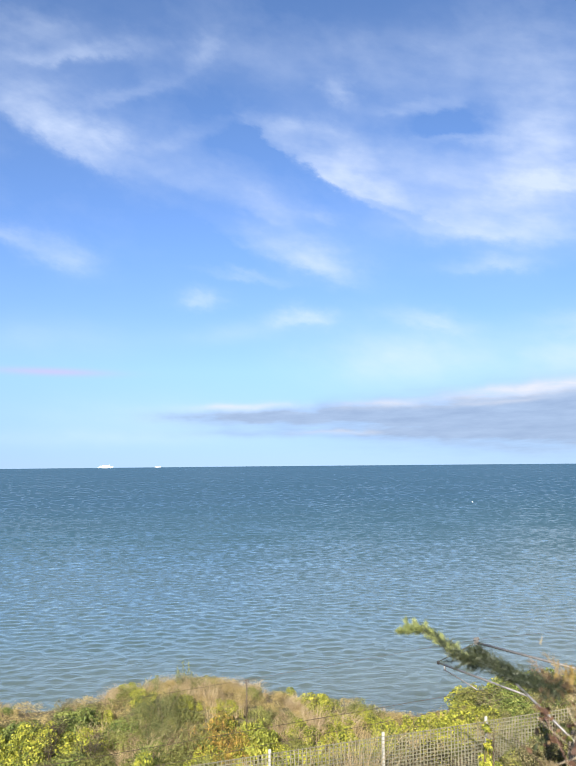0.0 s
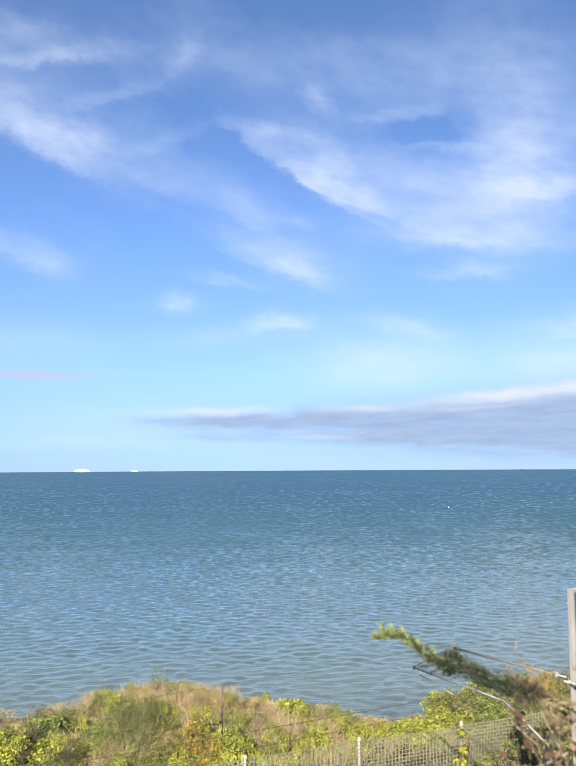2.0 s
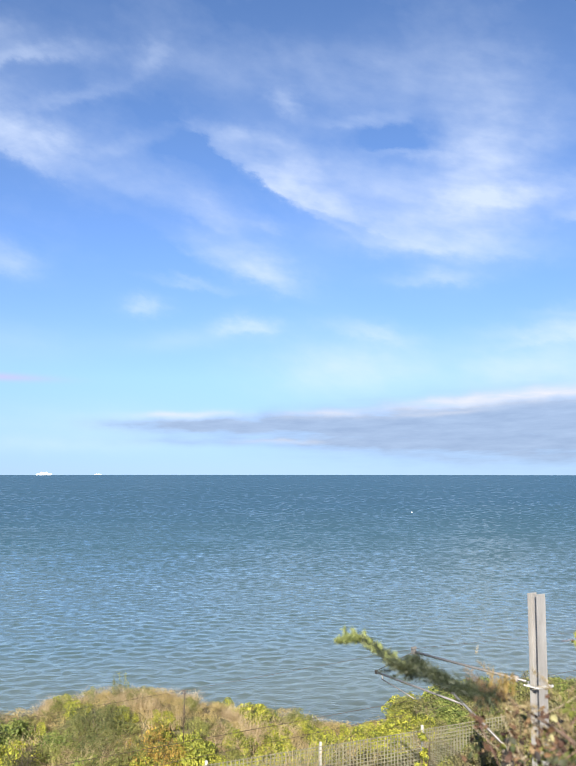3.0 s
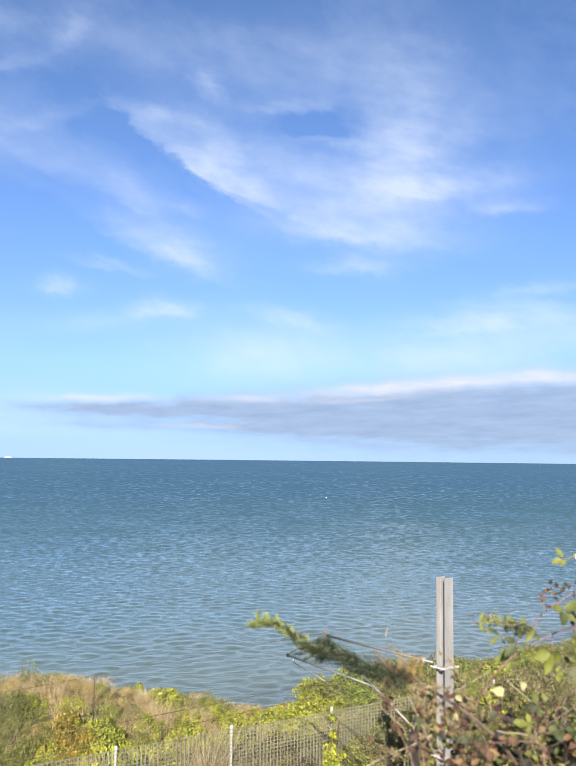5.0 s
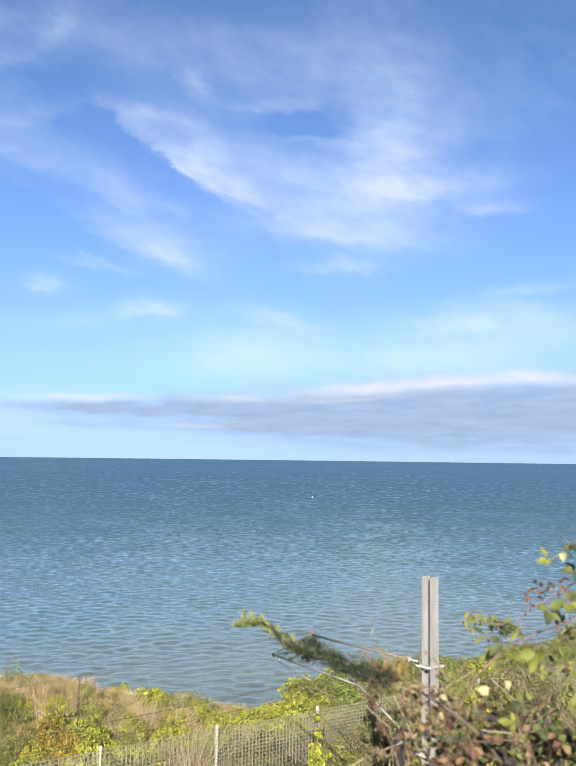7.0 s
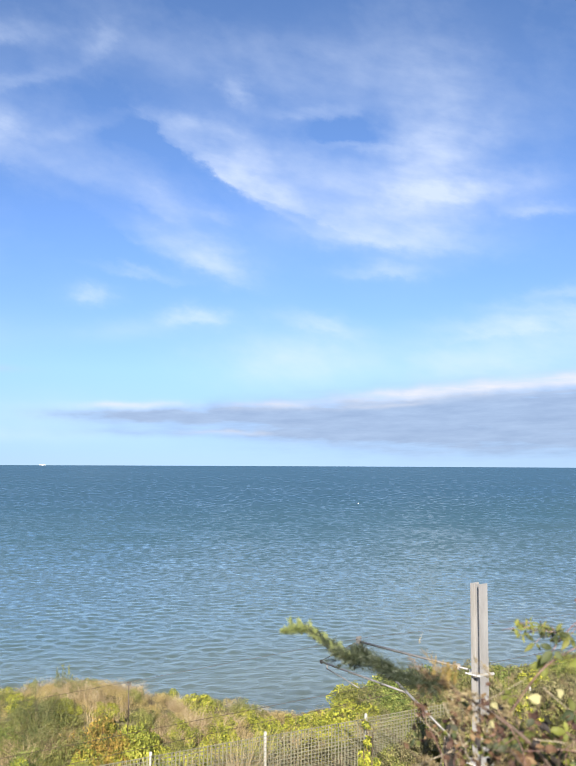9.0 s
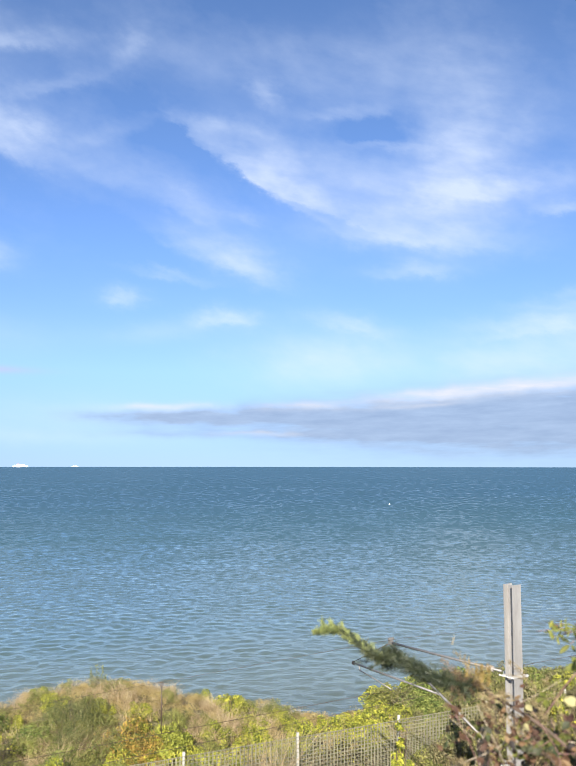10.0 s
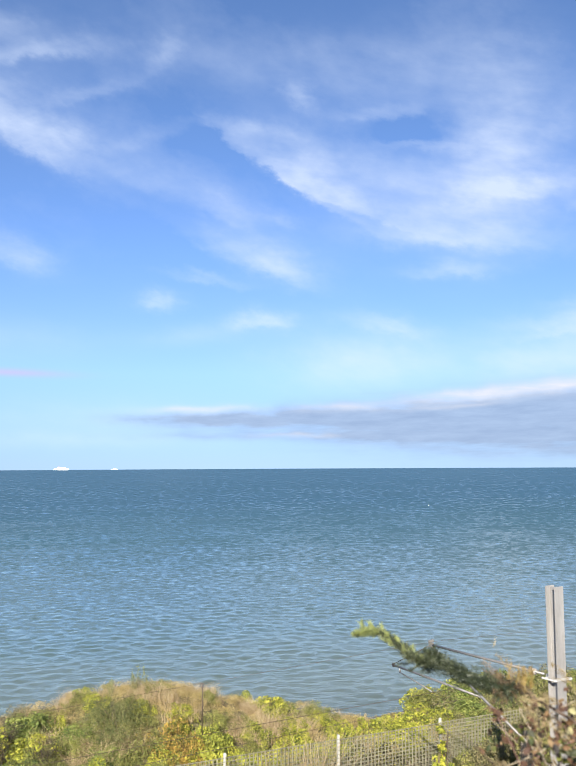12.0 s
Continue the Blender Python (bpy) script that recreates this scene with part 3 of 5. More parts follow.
def catenary_mast():
    foot, top = EYE - 9.45, EYE - 1.955
    mast = thing("catenary_mast", (MAST.x, MAST.y, foot), "pale galvanised H-section steel railway mast with a cantilever", "mast")
    back = Matrix.Translation((-MAST.x, -MAST.y, -foot))

    def add(name, me, label=""):
        me.transform(back)
        return child(name, me, mast, label)

    half, web, flange = 0.099, 0.010, 0.018
    for name, sign in (("flange", -1), ("flange", 1)):
        bm = bmesh.new()
        c = MAST + ACROSS * sign * (half - flange / 2)
        add_box(bm, (c.x, c.y, (foot + top) / 2), (2 * half, flange, top - foot), TURN, 0.003)
        add(name, bm_mesh(name, bm, GALV))
    bm = bmesh.new()
    add_box(bm, (MAST.x, MAST.y, (foot + top - 0.02) / 2), (web, 2 * (half - flange), top - foot - 0.02), TURN)
    add("web", bm_mesh("web", bm, GALV))
    # two clamps: each a pair of straps round the mast with bolts, and a hinge
    for z in (-3.39, -4.79):
        bm = bmesh.new()
        for sign in (-1, 1):
            c = MAST + ACROSS * sign * (half + 0.012)
            add_box(bm, (c.x, c.y, EYE + z), (0.36, 0.022, 0.042), TURN + 0.12 * sign, 0.004)
        hinge = MAST + ACROSS * (half + 0.06)
        add_box(bm, (hinge.x, hinge.y, EYE + z), (0.06, 0.1, 0.07), TURN, 0.006)
        clamp = add("clamp", bm_mesh("clamp", bm, GALV_PALE), "bolted steel clamp")
        for end in (-1, 1):
            for sign in (-1, 1):
                b = MAST + ALONG * end * 0.17 + ACROSS * sign * (half - 0.02)
                bolt = tube("bolt", [b + ACROSS * -0.075 + Vector((0, 0, EYE + z)), b + ACROSS * 0.055 + Vector((0, 0, EYE + z)),
                                     b + ACROSS * 0.056 + Vector((0, 0, EYE + z)), b + ACROSS * 0.075 + Vector((0, 0, EYE + z))], [0.011, 0.011, 0.02, 0.02], GALV_PALE, 6)
                bolt.transform(back)
                child("bolt", bolt, clamp)
    tip = mast_point(3.02, -3.39)
    start = mast_point(0.2, -3.375)
    # the stay with its insulator
    add("stay_tube", tube("stay_tube", [start.lerp(tip, 0.02), tip + (tip - start) * 0.015], 0.021, TUBE, 10))
    way = (tip - start).normalized()
    bars, radii = [], []
    for k in range(13):
        bars.append(start + way * (0.24 + 0.012 * k))
        radii.append(0.05 if k % 4 in (1, 2) else 0.032)
    add("insulator", tube("insulator", bars, radii, CERAMIC, 14), "ribbed pale ceramic insulator")
    # the strut from the lower clamp up to the tip
    low = mast_point(0.18, -4.79)
    add("strut_tube", tube("strut_tube", [low, tip + Vector((0, 0, -0.03))], 0.023, TUBE, 10))
    way = (tip - low).normalized()
    bars = [low + way * (0.2 + 0.012 * k) for k in range(13)]
    add("insulator", tube("insulator", bars, radii, CERAMIC, 14), "ribbed pale ceramic insulator")
    # the registration tube, its hanger, and the steady arm that holds the contact wire
    reg_in, reg_out = mast_point(1.72, -4.06), mast_point(4.17, -3.98)
    add("registration_tube", tube("registration_tube", [reg_in, reg_out], 0.02, TUBE, 10))
    add("hanger_rod", tube("hanger_rod", [tip, reg_out + Vector((0, 0, 0.02))], 0.007, WIRE, 6))
    drop = mast_point(4.0, -4.08)
    add("steady_arm", tube("steady_arm", [drop, mast_point(3.5, -4.16), mast_point(3.03, -4.25)], 0.012, TUBE, 8))
    add("drop_bracket", tube("drop_bracket", [mast_point(4.0, -3.99), drop + ALONG * 0.03, drop], 0.014, TUBE, 8))
    bm = bmesh.new()
    add_box(bm, tip, (0.06, 0.1, 0.09), TURN, 0.01)
    add_box(bm, tip + Vector((0, 0, 0.07)), (0.12, 0.04, 0.05), TURN, 0.008)
    add("wire_saddle", bm_mesh("wire_saddle", bm, TUBE))
    bm = bmesh.new()
    add_box(bm, reg_out, (0.05, 0.06, 0.07), TURN, 0.008)
    add("end_cap", bm_mesh("end_cap", bm, DARK_WOOD))


catenary_mast()


def line_wire(name, across, z, sag, radius, label):
    """A wire along the track, hanging from its support at the mast."""
    pts = []
    for k in range(61):
        s = -24 + 0.9 * k
        drop = sag * (1 - ((abs(s) - 24) / 24) ** 2) if abs(s) < 48 else 0
        p = MAST + ACROSS * across + ALONG * s
        pts.append((p.x, p.y, EYE + z - drop))
    return tagged(new(name, tube(name, pts, radius, WIRE, 6)), label, "wire", "overhead line wires")


line_wire("messenger_wire", 3.02, -3.33, 0.40, 0.0028, "dark copper messenger wire slung from the cantilever tip")
line_wire("contact_wire", 3.03, -4.27, 0.0, 0.0045, "taut dark contact wire held by the steady arm")
line_wire("earth_wire", 0.02, -3.42, 0.12, 0.0032, "thin dark earth wire fixed to the mast clamp")


def dropper(s):
    p = MAST + ACROSS * 3.02 + ALONG * s
    high_z = EYE - 3.33 - 0.40 * (1 - ((abs(s) - 24) / 24) ** 2)
    low_z = EYE - 4.27
    ob = thing("dropper", (p.x, p.y, low_z), "thin rusty dropper rod tying messenger wire to contact wire", "dropper", "droppers of the overhead line")
    child("rod", tube("rod", [(0, 0, 0), (0, 0, high_z - low_z)], 0.008, WIRE, 6), ob)
    pts = [(0.03 * math.cos(a), 0, high_z - low_z - 0.03 + 0.03 * math.sin(a)) for a in np.linspace(0, 6.2, 14)]
    child("eye_loop", tube("eye_loop", pts, 0.006, WIRE, 5), ob)


for s in (-4.74, -13.0, 9.0, 17.0):
    dropper(s)


def dark_post():
    x, y = 6.36, 20.0
    z0 = float(ground_height(np.array(x), np.array(y))) - 0.1
    ob = thing("timber_post", (x, y, z0), "black tarred timber post standing in undergrowth", "post")
    bm = bmesh.new()
    add_box(bm, (0, 0, (EYE - 6.15 - z0) / 2), (0.2, 0.2, EYE - 6.15 - z0), 0.3, 0.02)
    child("shaft", bm_mesh("shaft", bm, DARK_WOOD), ob)
    bm = bmesh.new()
    add_box(bm, (0, 0, EYE - 6.13 - z0), (0.235, 0.235, 0.05), 0.3, 0.012)
    child("cap", bm_mesh("cap", bm, DARK_WOOD), ob)


dark_post()

# ---------------------------------------------------------------- the fence above the cutting
FENCE_AT, FENCE_WAY, BAY = Vector((2.26, 21.8, 0)), Vector((0.921, 0.390, 0)), 3.0


def fence():
    fence_ob = thing("mesh_fence", (FENCE_AT.x, FENCE_AT.y, EYE - 8.6), "grey welded wire mesh fence on pale concrete posts", "fence")
    turn = math.atan2(FENCE_WAY.y, FENCE_WAY.x)
    bm = bmesh.new()
    add_box(bm, (0, 0, 0.72), (0.062, 0.062, 2.5), 0, 0.01)
    for z in (0.5, 1.0, 1.5):
        add_box(bm, (0, -0.037, z), (0.05, 0.012, 0.012), 0)
    post_mesh = bm_mesh("post", bm, FENCE_POST)
    tall = 1.92

    def netting(name, step, rise, thick, back):
        """One sheet of netting, its wires crossing."""
        verts, faces = [], []

        def bar(x0, x1, z0, z1, y):
            b = len(verts)
            verts.extend([(x0, y, z0), (x1, y, z0), (x1, y, z1), (x0, y, z1), (x0, y + thick, z0), (x1, y + thick, z0), (x1, y + thick, z1), (x0, y + thick, z1)])
            faces.extend([(b, b + 1, b + 2, b + 3), (b + 5, b + 4, b + 7, b + 6), (b + 1, b + 5, b + 6, b + 2), (b + 4, b, b + 3, b + 7), (b + 3, b + 2, b + 6, b + 7)])

        for j in range(int(BAY / step) + 1):
            bar(j * step, j * step + thick, 0, tall, back)
        for j in range(int(tall / rise) + 1):
            bar(0, BAY, j * rise, j * rise + thick * 0.8, back + thick)
        return mesh_of(name, verts, faces, FENCE_WIRE)

    net, net_behind = netting("wire_mesh", 0.1, 0.09, 0.012, -0.06), netting("inner_wire_mesh", 0.104, 0.086, 0.0095, 0.03)
    for n in range(-3, 9):
        p = FENCE_WAY * BAY * n
        post = child("post", post_mesh, fence_ob)
        lean = random.uniform(-0.012, 0.012)
        post.matrix_basis = Matrix.Translation((p.x, p.y, random.uniform(-0.03, 0.02))) @ Matrix.Rotation(turn, 4, "Z") @ Matrix.Rotation(lean, 4, "Y")
        if n < 8:
            panel = child("wire_mesh", net, fence_ob)
            panel.matrix_basis = Matrix.Translation((p.x, p.y, random.uniform(-0.02, 0.02) - 0.03)) @ Matrix.Rotation(turn, 4, "Z")
            second = child("inner_wire_mesh", net_behind, fence_ob)
            second.matrix_basis = Matrix.Translation((p.x, p.y, random.uniform(-0.03, 0.01) - 0.05)) @ Matrix.Rotation(turn + 0.004, 4, "Z")


fence()

# ---------------------------------------------------------------- plants beyond the fence
rng = np.random.default_rng(11)


def unit(v):
    return v / np.linalg.norm(v, axis=-1, keepdims=True)


def leaf_quads(at, facing, length, width):
    """Leaf blades as rhombs at the points, turned by their facing normals."""
    k = len(at)
    along = unit(np.cross(facing, unit(rng.normal(size=(k, 3)))))
    side = np.cross(facing, along)
    size = length * (0.6 + 0.8 * rng.random((k, 1)))
    a, b = along * size / 2, side * size * width / 2
    fold = facing * size * 0.12
    return np.stack([at - a, at + b + fold, at + a, at - b + fold], 1)


def shrub_leaves(count, radius, tall, leaf, width=0.6, lumps=7, ragged=0.25):
    """Leaf quads over the many uneven clumps of a crown that stands on the ground at the origin."""
    lumps *= 3
    c = unit(rng.normal(size=(lumps, 3)))
    c[:, 2] = np.abs(c[:, 2])
    c = c * (0.35 + 0.55 * rng.random((lumps, 1)) ** 0.6) * (radius, radius, tall)
    size = min(radius, tall) * (0.16 + 0.24 * rng.random(lumps))
    pick = rng.choice(lumps, count, p=size ** 2 / np.sum(size ** 2))
    d = unit(rng.normal(size=(count, 3)) + unit(c[pick]) * 0.55)
    at = c[pick] + d * size[pick, None] * (0.75 + 0.3 * rng.random((count, 1)) + ragged * np.abs(rng.normal(size=(count, 1))) * (rng.random((count, 1)) < 0.15))
    at[:, 2] = np.maximum(at[:, 2], -0.1)
    facing = unit(d * 0.7 + rng.normal(size=(count, 3)) * 0.75 + (0, -0.15, 0.35))
    return leaf_quads(at, facing, leaf, width)


def stems_mesh(radius, tall, count=9):
    verts, faces = [], []
    for k in range(count):
        a = rng.random() * 6.28
        end = np.array([math.cos(a) * radius * 0.75 * rng.random(), math.sin(a) * radius * 0.75 * rng.random(), tall * (0.6 + 0.3 * rng.random())])
        mid = end * (0.4, 0.4, 0.55) + rng.normal(size=3) * 0.05
        for p, q, w0, w1 in (((0, 0, -0.1), mid, 0.016, 0.010), (mid, end, 0.010, 0.004)):
            b = len(verts)
            for c, w in ((p, w0), (q, w1)):
                verts.extend([(c[0] - w, c[1] - w, c[2]), (c[0] + w, c[1] - w, c[2]), (c[0], c[1] + w, c[2])])
            faces.extend([(b, b + 1, b + 4, b + 3), (b + 1, b + 2, b + 5, b + 4), (b + 2, b, b + 3, b + 5)])
    return mesh_of("stem_tangle", verts, faces, BARK)


def make_shrub(name, label, category, group, material, count, radius, tall, leaf, width=0.6, lumps=7, ragged=0.25):
    ob = thing(name, (0, -30, 0), label, category, group)
    child("foliage", quads("foliage", shrub_leaves(count, radius, tall, leaf, width, lumps, ragged), material), ob, kind="stuff")
    child("stem_tangle", stems_mesh(radius, tall), ob, kind="stuff")
    return ob


def grass_quads(count, radius, tall, blade=0.010):
    """Blades that rise from the ground and bend over, each of two pieces."""
    a, r = rng.random(count) * 6.28, radius * np.sqrt(rng.random(count))
    foot = np.stack([np.cos(a) * r, np.sin(a) * r, np.full(count, -0.05)], 1)
    lean = rng.normal(size=(count, 3)) * (0.34, 0.3, 0)
    high_z = tall * (0.3 + 0.9 * rng.random((count, 1)) ** 1.6)
    mid = foot + (lean * 0.5 + (0.06, 0, 0.6)) * high_z
    top = mid + (lean * 1.2 + (0.16, 0, 0.42)) * high_z
    side = unit(np.cross(rng.normal(size=(count, 3)), (0, 0, 1.0))) * blade / 2
    return np.concatenate([np.stack([foot - side, foot + side, mid + side * 0.8, mid - side * 0.8], 1),
                           np.stack([mid - side * 0.8, mid + side * 0.8, top + side * 0.3, top - side * 0.3], 1)])


def make_grass(count, radius, tall, material=STRAW):
    ob = thing("grass_tuft", (0, -30, 0), "dry straw-coloured tuft of long grass on the cliff top", "grass", "dry grass tufts")
    child("grass", quads("grass", grass_quads(count, radius, tall), material), ob)
    return ob


def make_weed(tall):
    """A tall weed: thin stalks, each with side twigs that carry small leaves and seed heads."""
    ob = thing("weed", (0, -30, 0), "tall thin grey-green weed with sparse small leaves", "weed", "tall weeds on the cliff top")
    leaves = []
    for k in range(4):
        base = np.array([rng.normal() * 0.1, rng.normal() * 0.1, 0])
        end = base + np.array([rng.normal() * 0.14, rng.normal() * 0.1, tall * (0.6 + 0.45 * rng.random())])
        child("stalk", tube("stalk", [base - (0, 0, 0.1), (base + end) / 2 + rng.normal(size=3) * 0.02, end], [0.005, 0.004, 0.002], CANE_GREEN, 5), ob)
        for j in range(9):
            start = base + (end - base) * (0.3 + 0.07 * j)
            tip = start + np.array([rng.normal() * 0.13, rng.normal() * 0.1, 0.05 + 0.1 * rng.random()]) * (1.25 - 0.08 * j)
            child("twig", tube("twig", [start, (start + tip) / 2 + (0, 0, 0.015), tip], [0.0025, 0.002, 0.0015], CANE_GREEN, 4), ob)
            at = start + (tip - start) * rng.random((11, 1)) + rng.normal(size=(11, 3)) * 0.018
            leaves.append(leaf_quads(at, unit(rng.normal(size=(11, 3))), 0.032, 0.5))
    child("leaves", quads("leaves", np.concatenate(leaves), SAGE), ob, kind="stuff")
    return ob


IVIES = [make_shrub("ivy_bush", "yellow-green ivy bush rambling over the cliff top", "bush", "ivy bushes", IVY, 2800, 1.05, 0.85, 0.078, 0.75, 9, 0.15) for _ in range(3)]
GREENS = [make_shrub("green_shrub", "dense dark green shrub on the cliff top", "shrub", "green shrubs", GREEN, 2700, 0.98, 0.9, 0.08, 0.65, 7) for _ in range(2)]
OLIVES = [make_shrub("olive_shrub", "olive-green fine-leaved shrub on the cliff top", "shrub", "olive shrubs", OLIVE, 2800, 1.1, 0.9, 0.068, 0.55, 9, 0.3) for _ in range(2)]
BRIGHTS = [make_shrub("bright_shrub", "fresh bright green leafy shrub among dry grass", "shrub", "bright green shrubs", BRIGHT, 2400, 0.72, 0.8, 0.08, 0.7, 6, 0.5)]
RUSTS = [make_shrub("rust_shrub", "orange-brown autumn shrub among green ones", "shrub", "autumn shrubs", RUST, 2600, 0.75, 0.8, 0.052, 0.6, 9, 0.8)]
BROWNS = [make_shrub("brown_shrub", "dense brown-olive shrub going bare by the fence", "shrub", "browned shrubs", BROWN, 2800, 0.9, 0.85, 0.075, 0.55, 9, 0.35)]
TALL_BROWNS = [make_shrub("tall_shrub", "tall brown-olive shrub overgrowing the wire fence", "shrub", "shrubs on the fence", BROWN, 8500, 0.85, 2.5, 0.056, 0.6, 16, 0.2)]
TALL_OLIVES = [make_shrub("tall_shrub", "tall olive-green shrub overgrowing the wire fence", "shrub", "shrubs on the fence", OLIVE, 8500, 0.85, 2.5, 0.056, 0.6, 16, 0.2)]
TALL_IVIES = [make_shrub("ivy_clump", "yellow-green ivy climbing over the wire fence", "ivy", "ivy on the fence", IVY, 5600, 0.95, 1.8, 0.078, 0.75, 14, 0.35)]
POST_IVIES = [make_shrub("post_ivy", "narrow yellow-green ivy climbing a fence post", "ivy", "ivy on the fence", IVY, 2200, 0.24, 1.75, 0.06, 0.75, 12, 0.3)]
HEATHS = [make_shrub("heath_shrub", "low golden-olive shrub gone to seed on the mound", "shrub", "golden low shrubs", GOLD, 2700, 1.25, 0.7, 0.058, 0.4, 12, 0.6) for _ in range(2)]
GRASSES = [make_grass(750, 0.65, 0.4), make_grass(600, 0.6, 0.52), make_grass(420, 0.5, 0.66)]
FEATHERY = [make_shrub("feathery_shrub", "tall grey-green fine-leaved shrub below the grassy mound", "shrub", "", SAGE, 11000, 1.0, 1.35, 0.042, 0.4, 14, 0.6)]
SHADE_SHRUBS = [make_shrub("shade_shrub", "dark half-bare undergrowth whose colour stands in for shade", "shrub", "thorny undergrowth", SHADE_LEAF, 2200, 0.8, 1.5, 0.06, 0.4, 12, 0.5)]
STALKS = [make_grass(170, 0.42, 1.2)]
WEEDS = [make_weed(1.0)]
used = set()


def plant(kinds, x, y, size, sink=0.05, tall=1.0):
    """Stands one of the kinds on the ground; the first of each pattern is the pattern itself."""
    src = kinds[int(rng.integers(len(kinds)))]
    z = float(ground_height(np.array(x), np.array(y))) - sink
    m = Matrix.Translation((x, y, z)) @ Matrix.Rotation(rng.random() * 6.28, 4, "Z")
    ob = src if src.name not in used else copy_thing(src, m)
    if ob is src:
        used.add(src.name)
        ob.matrix_basis = m
    ob.scale = (size * (0.9 + 0.2 * rng.random()), size * (0.9 + 0.2 * rng.random()), size * (0.85 + 0.3 * rng.random()) * tall)
    return ob


def fence_line(x):
    return FENCE_AT.y + (x - FENCE_AT.x) * FENCE_WAY.y / FENCE_WAY.x


def one_of(dice, *choices):
    """Picks the kinds whose share the dice falls into: pairs of share and kinds."""
    for share, kinds in choices:
        if dice < share:
            return kinds
    return choices[-1][1]


def cover():
    """Plants the strip between the fence and the cliff edge."""
    step = 0.7
    for row in range(15):
        for col in range(52):
            x = -13.0 + col * step + rng.uniform(-0.3, 0.3)
            y = fence_line(x) + 0.45 + row * step + rng.uniform(-0.28, 0.28)
            s = x * ACROSS.x + y * ACROSS.y
            rim_s = 24.6 + 0.42 * max(0.0, -x - 1.5)
            if s > rim_s + 0.3 or x / y < -0.46 or x / y > 0.66:
                continue
            # a dark row whose colour imitates the shade behind the fence mesh
            if row == 0 and x > 0.3:
                plant(one_of(rng.random(), (0.85, SHADE_SHRUBS), (1, BROWNS)), x, y, rng.uniform(0.8, 1.0))
                continue
            dice = rng.random()
            mound = float(bump_at(x, y, -2.2, 25.6, 2.8, 3.6))
            crest = s > rim_s - (1.3 if x > -4.4 else 2.1)
            if mound > 0.62 and y > 25.0:
                plant(one_of(dice, (0.32, GRASSES), (0.8, HEATHS), (1, OLIVES)), x, y, rng.uniform(0.5, 0.85) if dice < 0.32 else rng.uniform(0.35, 0.5))
            elif mound > 0.4 and x > -1.9 and y > 24.9:
                plant(one_of(dice, (0.22, GRASSES), (0.6, HEATHS), (0.86, OLIVES), (1, IVIES)), x, y, rng.uniform(0.4, 0.65) if dice < 0.22 else rng.uniform(0.35, 0.5))
            elif -6.0 < x < -3.4 and y > 24.6:
                plant(one_of(dice, (0.12, GRASSES), (0.4, HEATHS), (0.72, OLIVES), (1, IVIES)), x, y, rng.uniform(0.55, 0.75) if dice < 0.12 else rng.uniform(0.42, 0.55))
            elif -5.4 < x < -2.4 and y > 21.4:
                plant(one_of(dice, (0.72, OLIVES), (0.86, GREENS), (1, IVIES)), x, y, rng.uniform(0.5, 0.75) if y < 24.0 else rng.uniform(0.36, 0.5))
            elif -2.7 < x < 1.0 and 23.4 <= y < 25.2:
                plant(one_of(dice, (0.06, GRASSES), (0.22, HEATHS), (0.62, OLIVES), (1, IVIES)), x, y, rng.uniform(0.5, 0.7) if dice < 0.1 else rng.uniform(0.42, 0.55))
            elif -2.5 < x < 0.0 and y < 23.4:
                plant(one_of(dice, (0.6, IVIES), (0.8, GREENS), (1, OLIVES)), x, y, rng.uniform(0.52, 0.68))
            elif x < -4.4:
                if crest and dice < 0.75:
                    plant(one_of(rng.random(), (0.4, GRASSES), (1, HEATHS)), x, y, rng.uniform(0.4, 0.6))
                else:
                    plant(one_of(dice, (0.7, IVIES), (0.84, GREENS), (0.94, OLIVES), (1, BROWNS)), x, y, rng.uniform(0.35, 0.5) if crest else rng.uniform(0.5, 0.8))
            elif x < 6.0:
                if crest:
                    plant(one_of(dice, (0.22, GRASSES), (0.28, IVIES), (0.68, HEATHS), (1, OLIVES)), x, y, rng.uniform(0.4, 0.6) if dice < 0.22 else rng.uniform(0.4, 0.65), 0.05, 1.0 if dice < 0.35 else rng.uniform(0.45, 0.75))
                elif row >= 2 and dice < 0.15:
                    plant(GRASSES, x, y, rng.uniform(0.5, 0.8))
                else:
                    plant(one_of(dice, (0.55, IVIES), (0.75, OLIVES), (1, HEATHS)), x, y, rng.uniform(0.5, 0.75), 0.05, rng.uniform(0.7, 1.1))
            elif x < 9.5:
                plant(one_of(dice, (0.07, IVIES), (0.3, GREENS), (0.65, OLIVES), (1, BROWNS)), x, y, rng.uniform(0.5, 0.85))
            else:
                plant(one_of(dice, (0.4, OLIVES), (0.6, GREENS), (0.96, BROWNS), (1, IVIES)), x, y, rng.uniform(0.5, 0.85))


cover()
# dry grass between the shrubs
for k in range(48):
    x = rng.uniform(-7.0, 6.0)
    y = fence_line(x) + rng.uniform(2.4 if x < 2.5 else 1.0, 4.8)
    plant(GRASSES, x, y, rng.uniform(0.8, 1.15), 0.05, rng.uniform(0.5, 0.9))
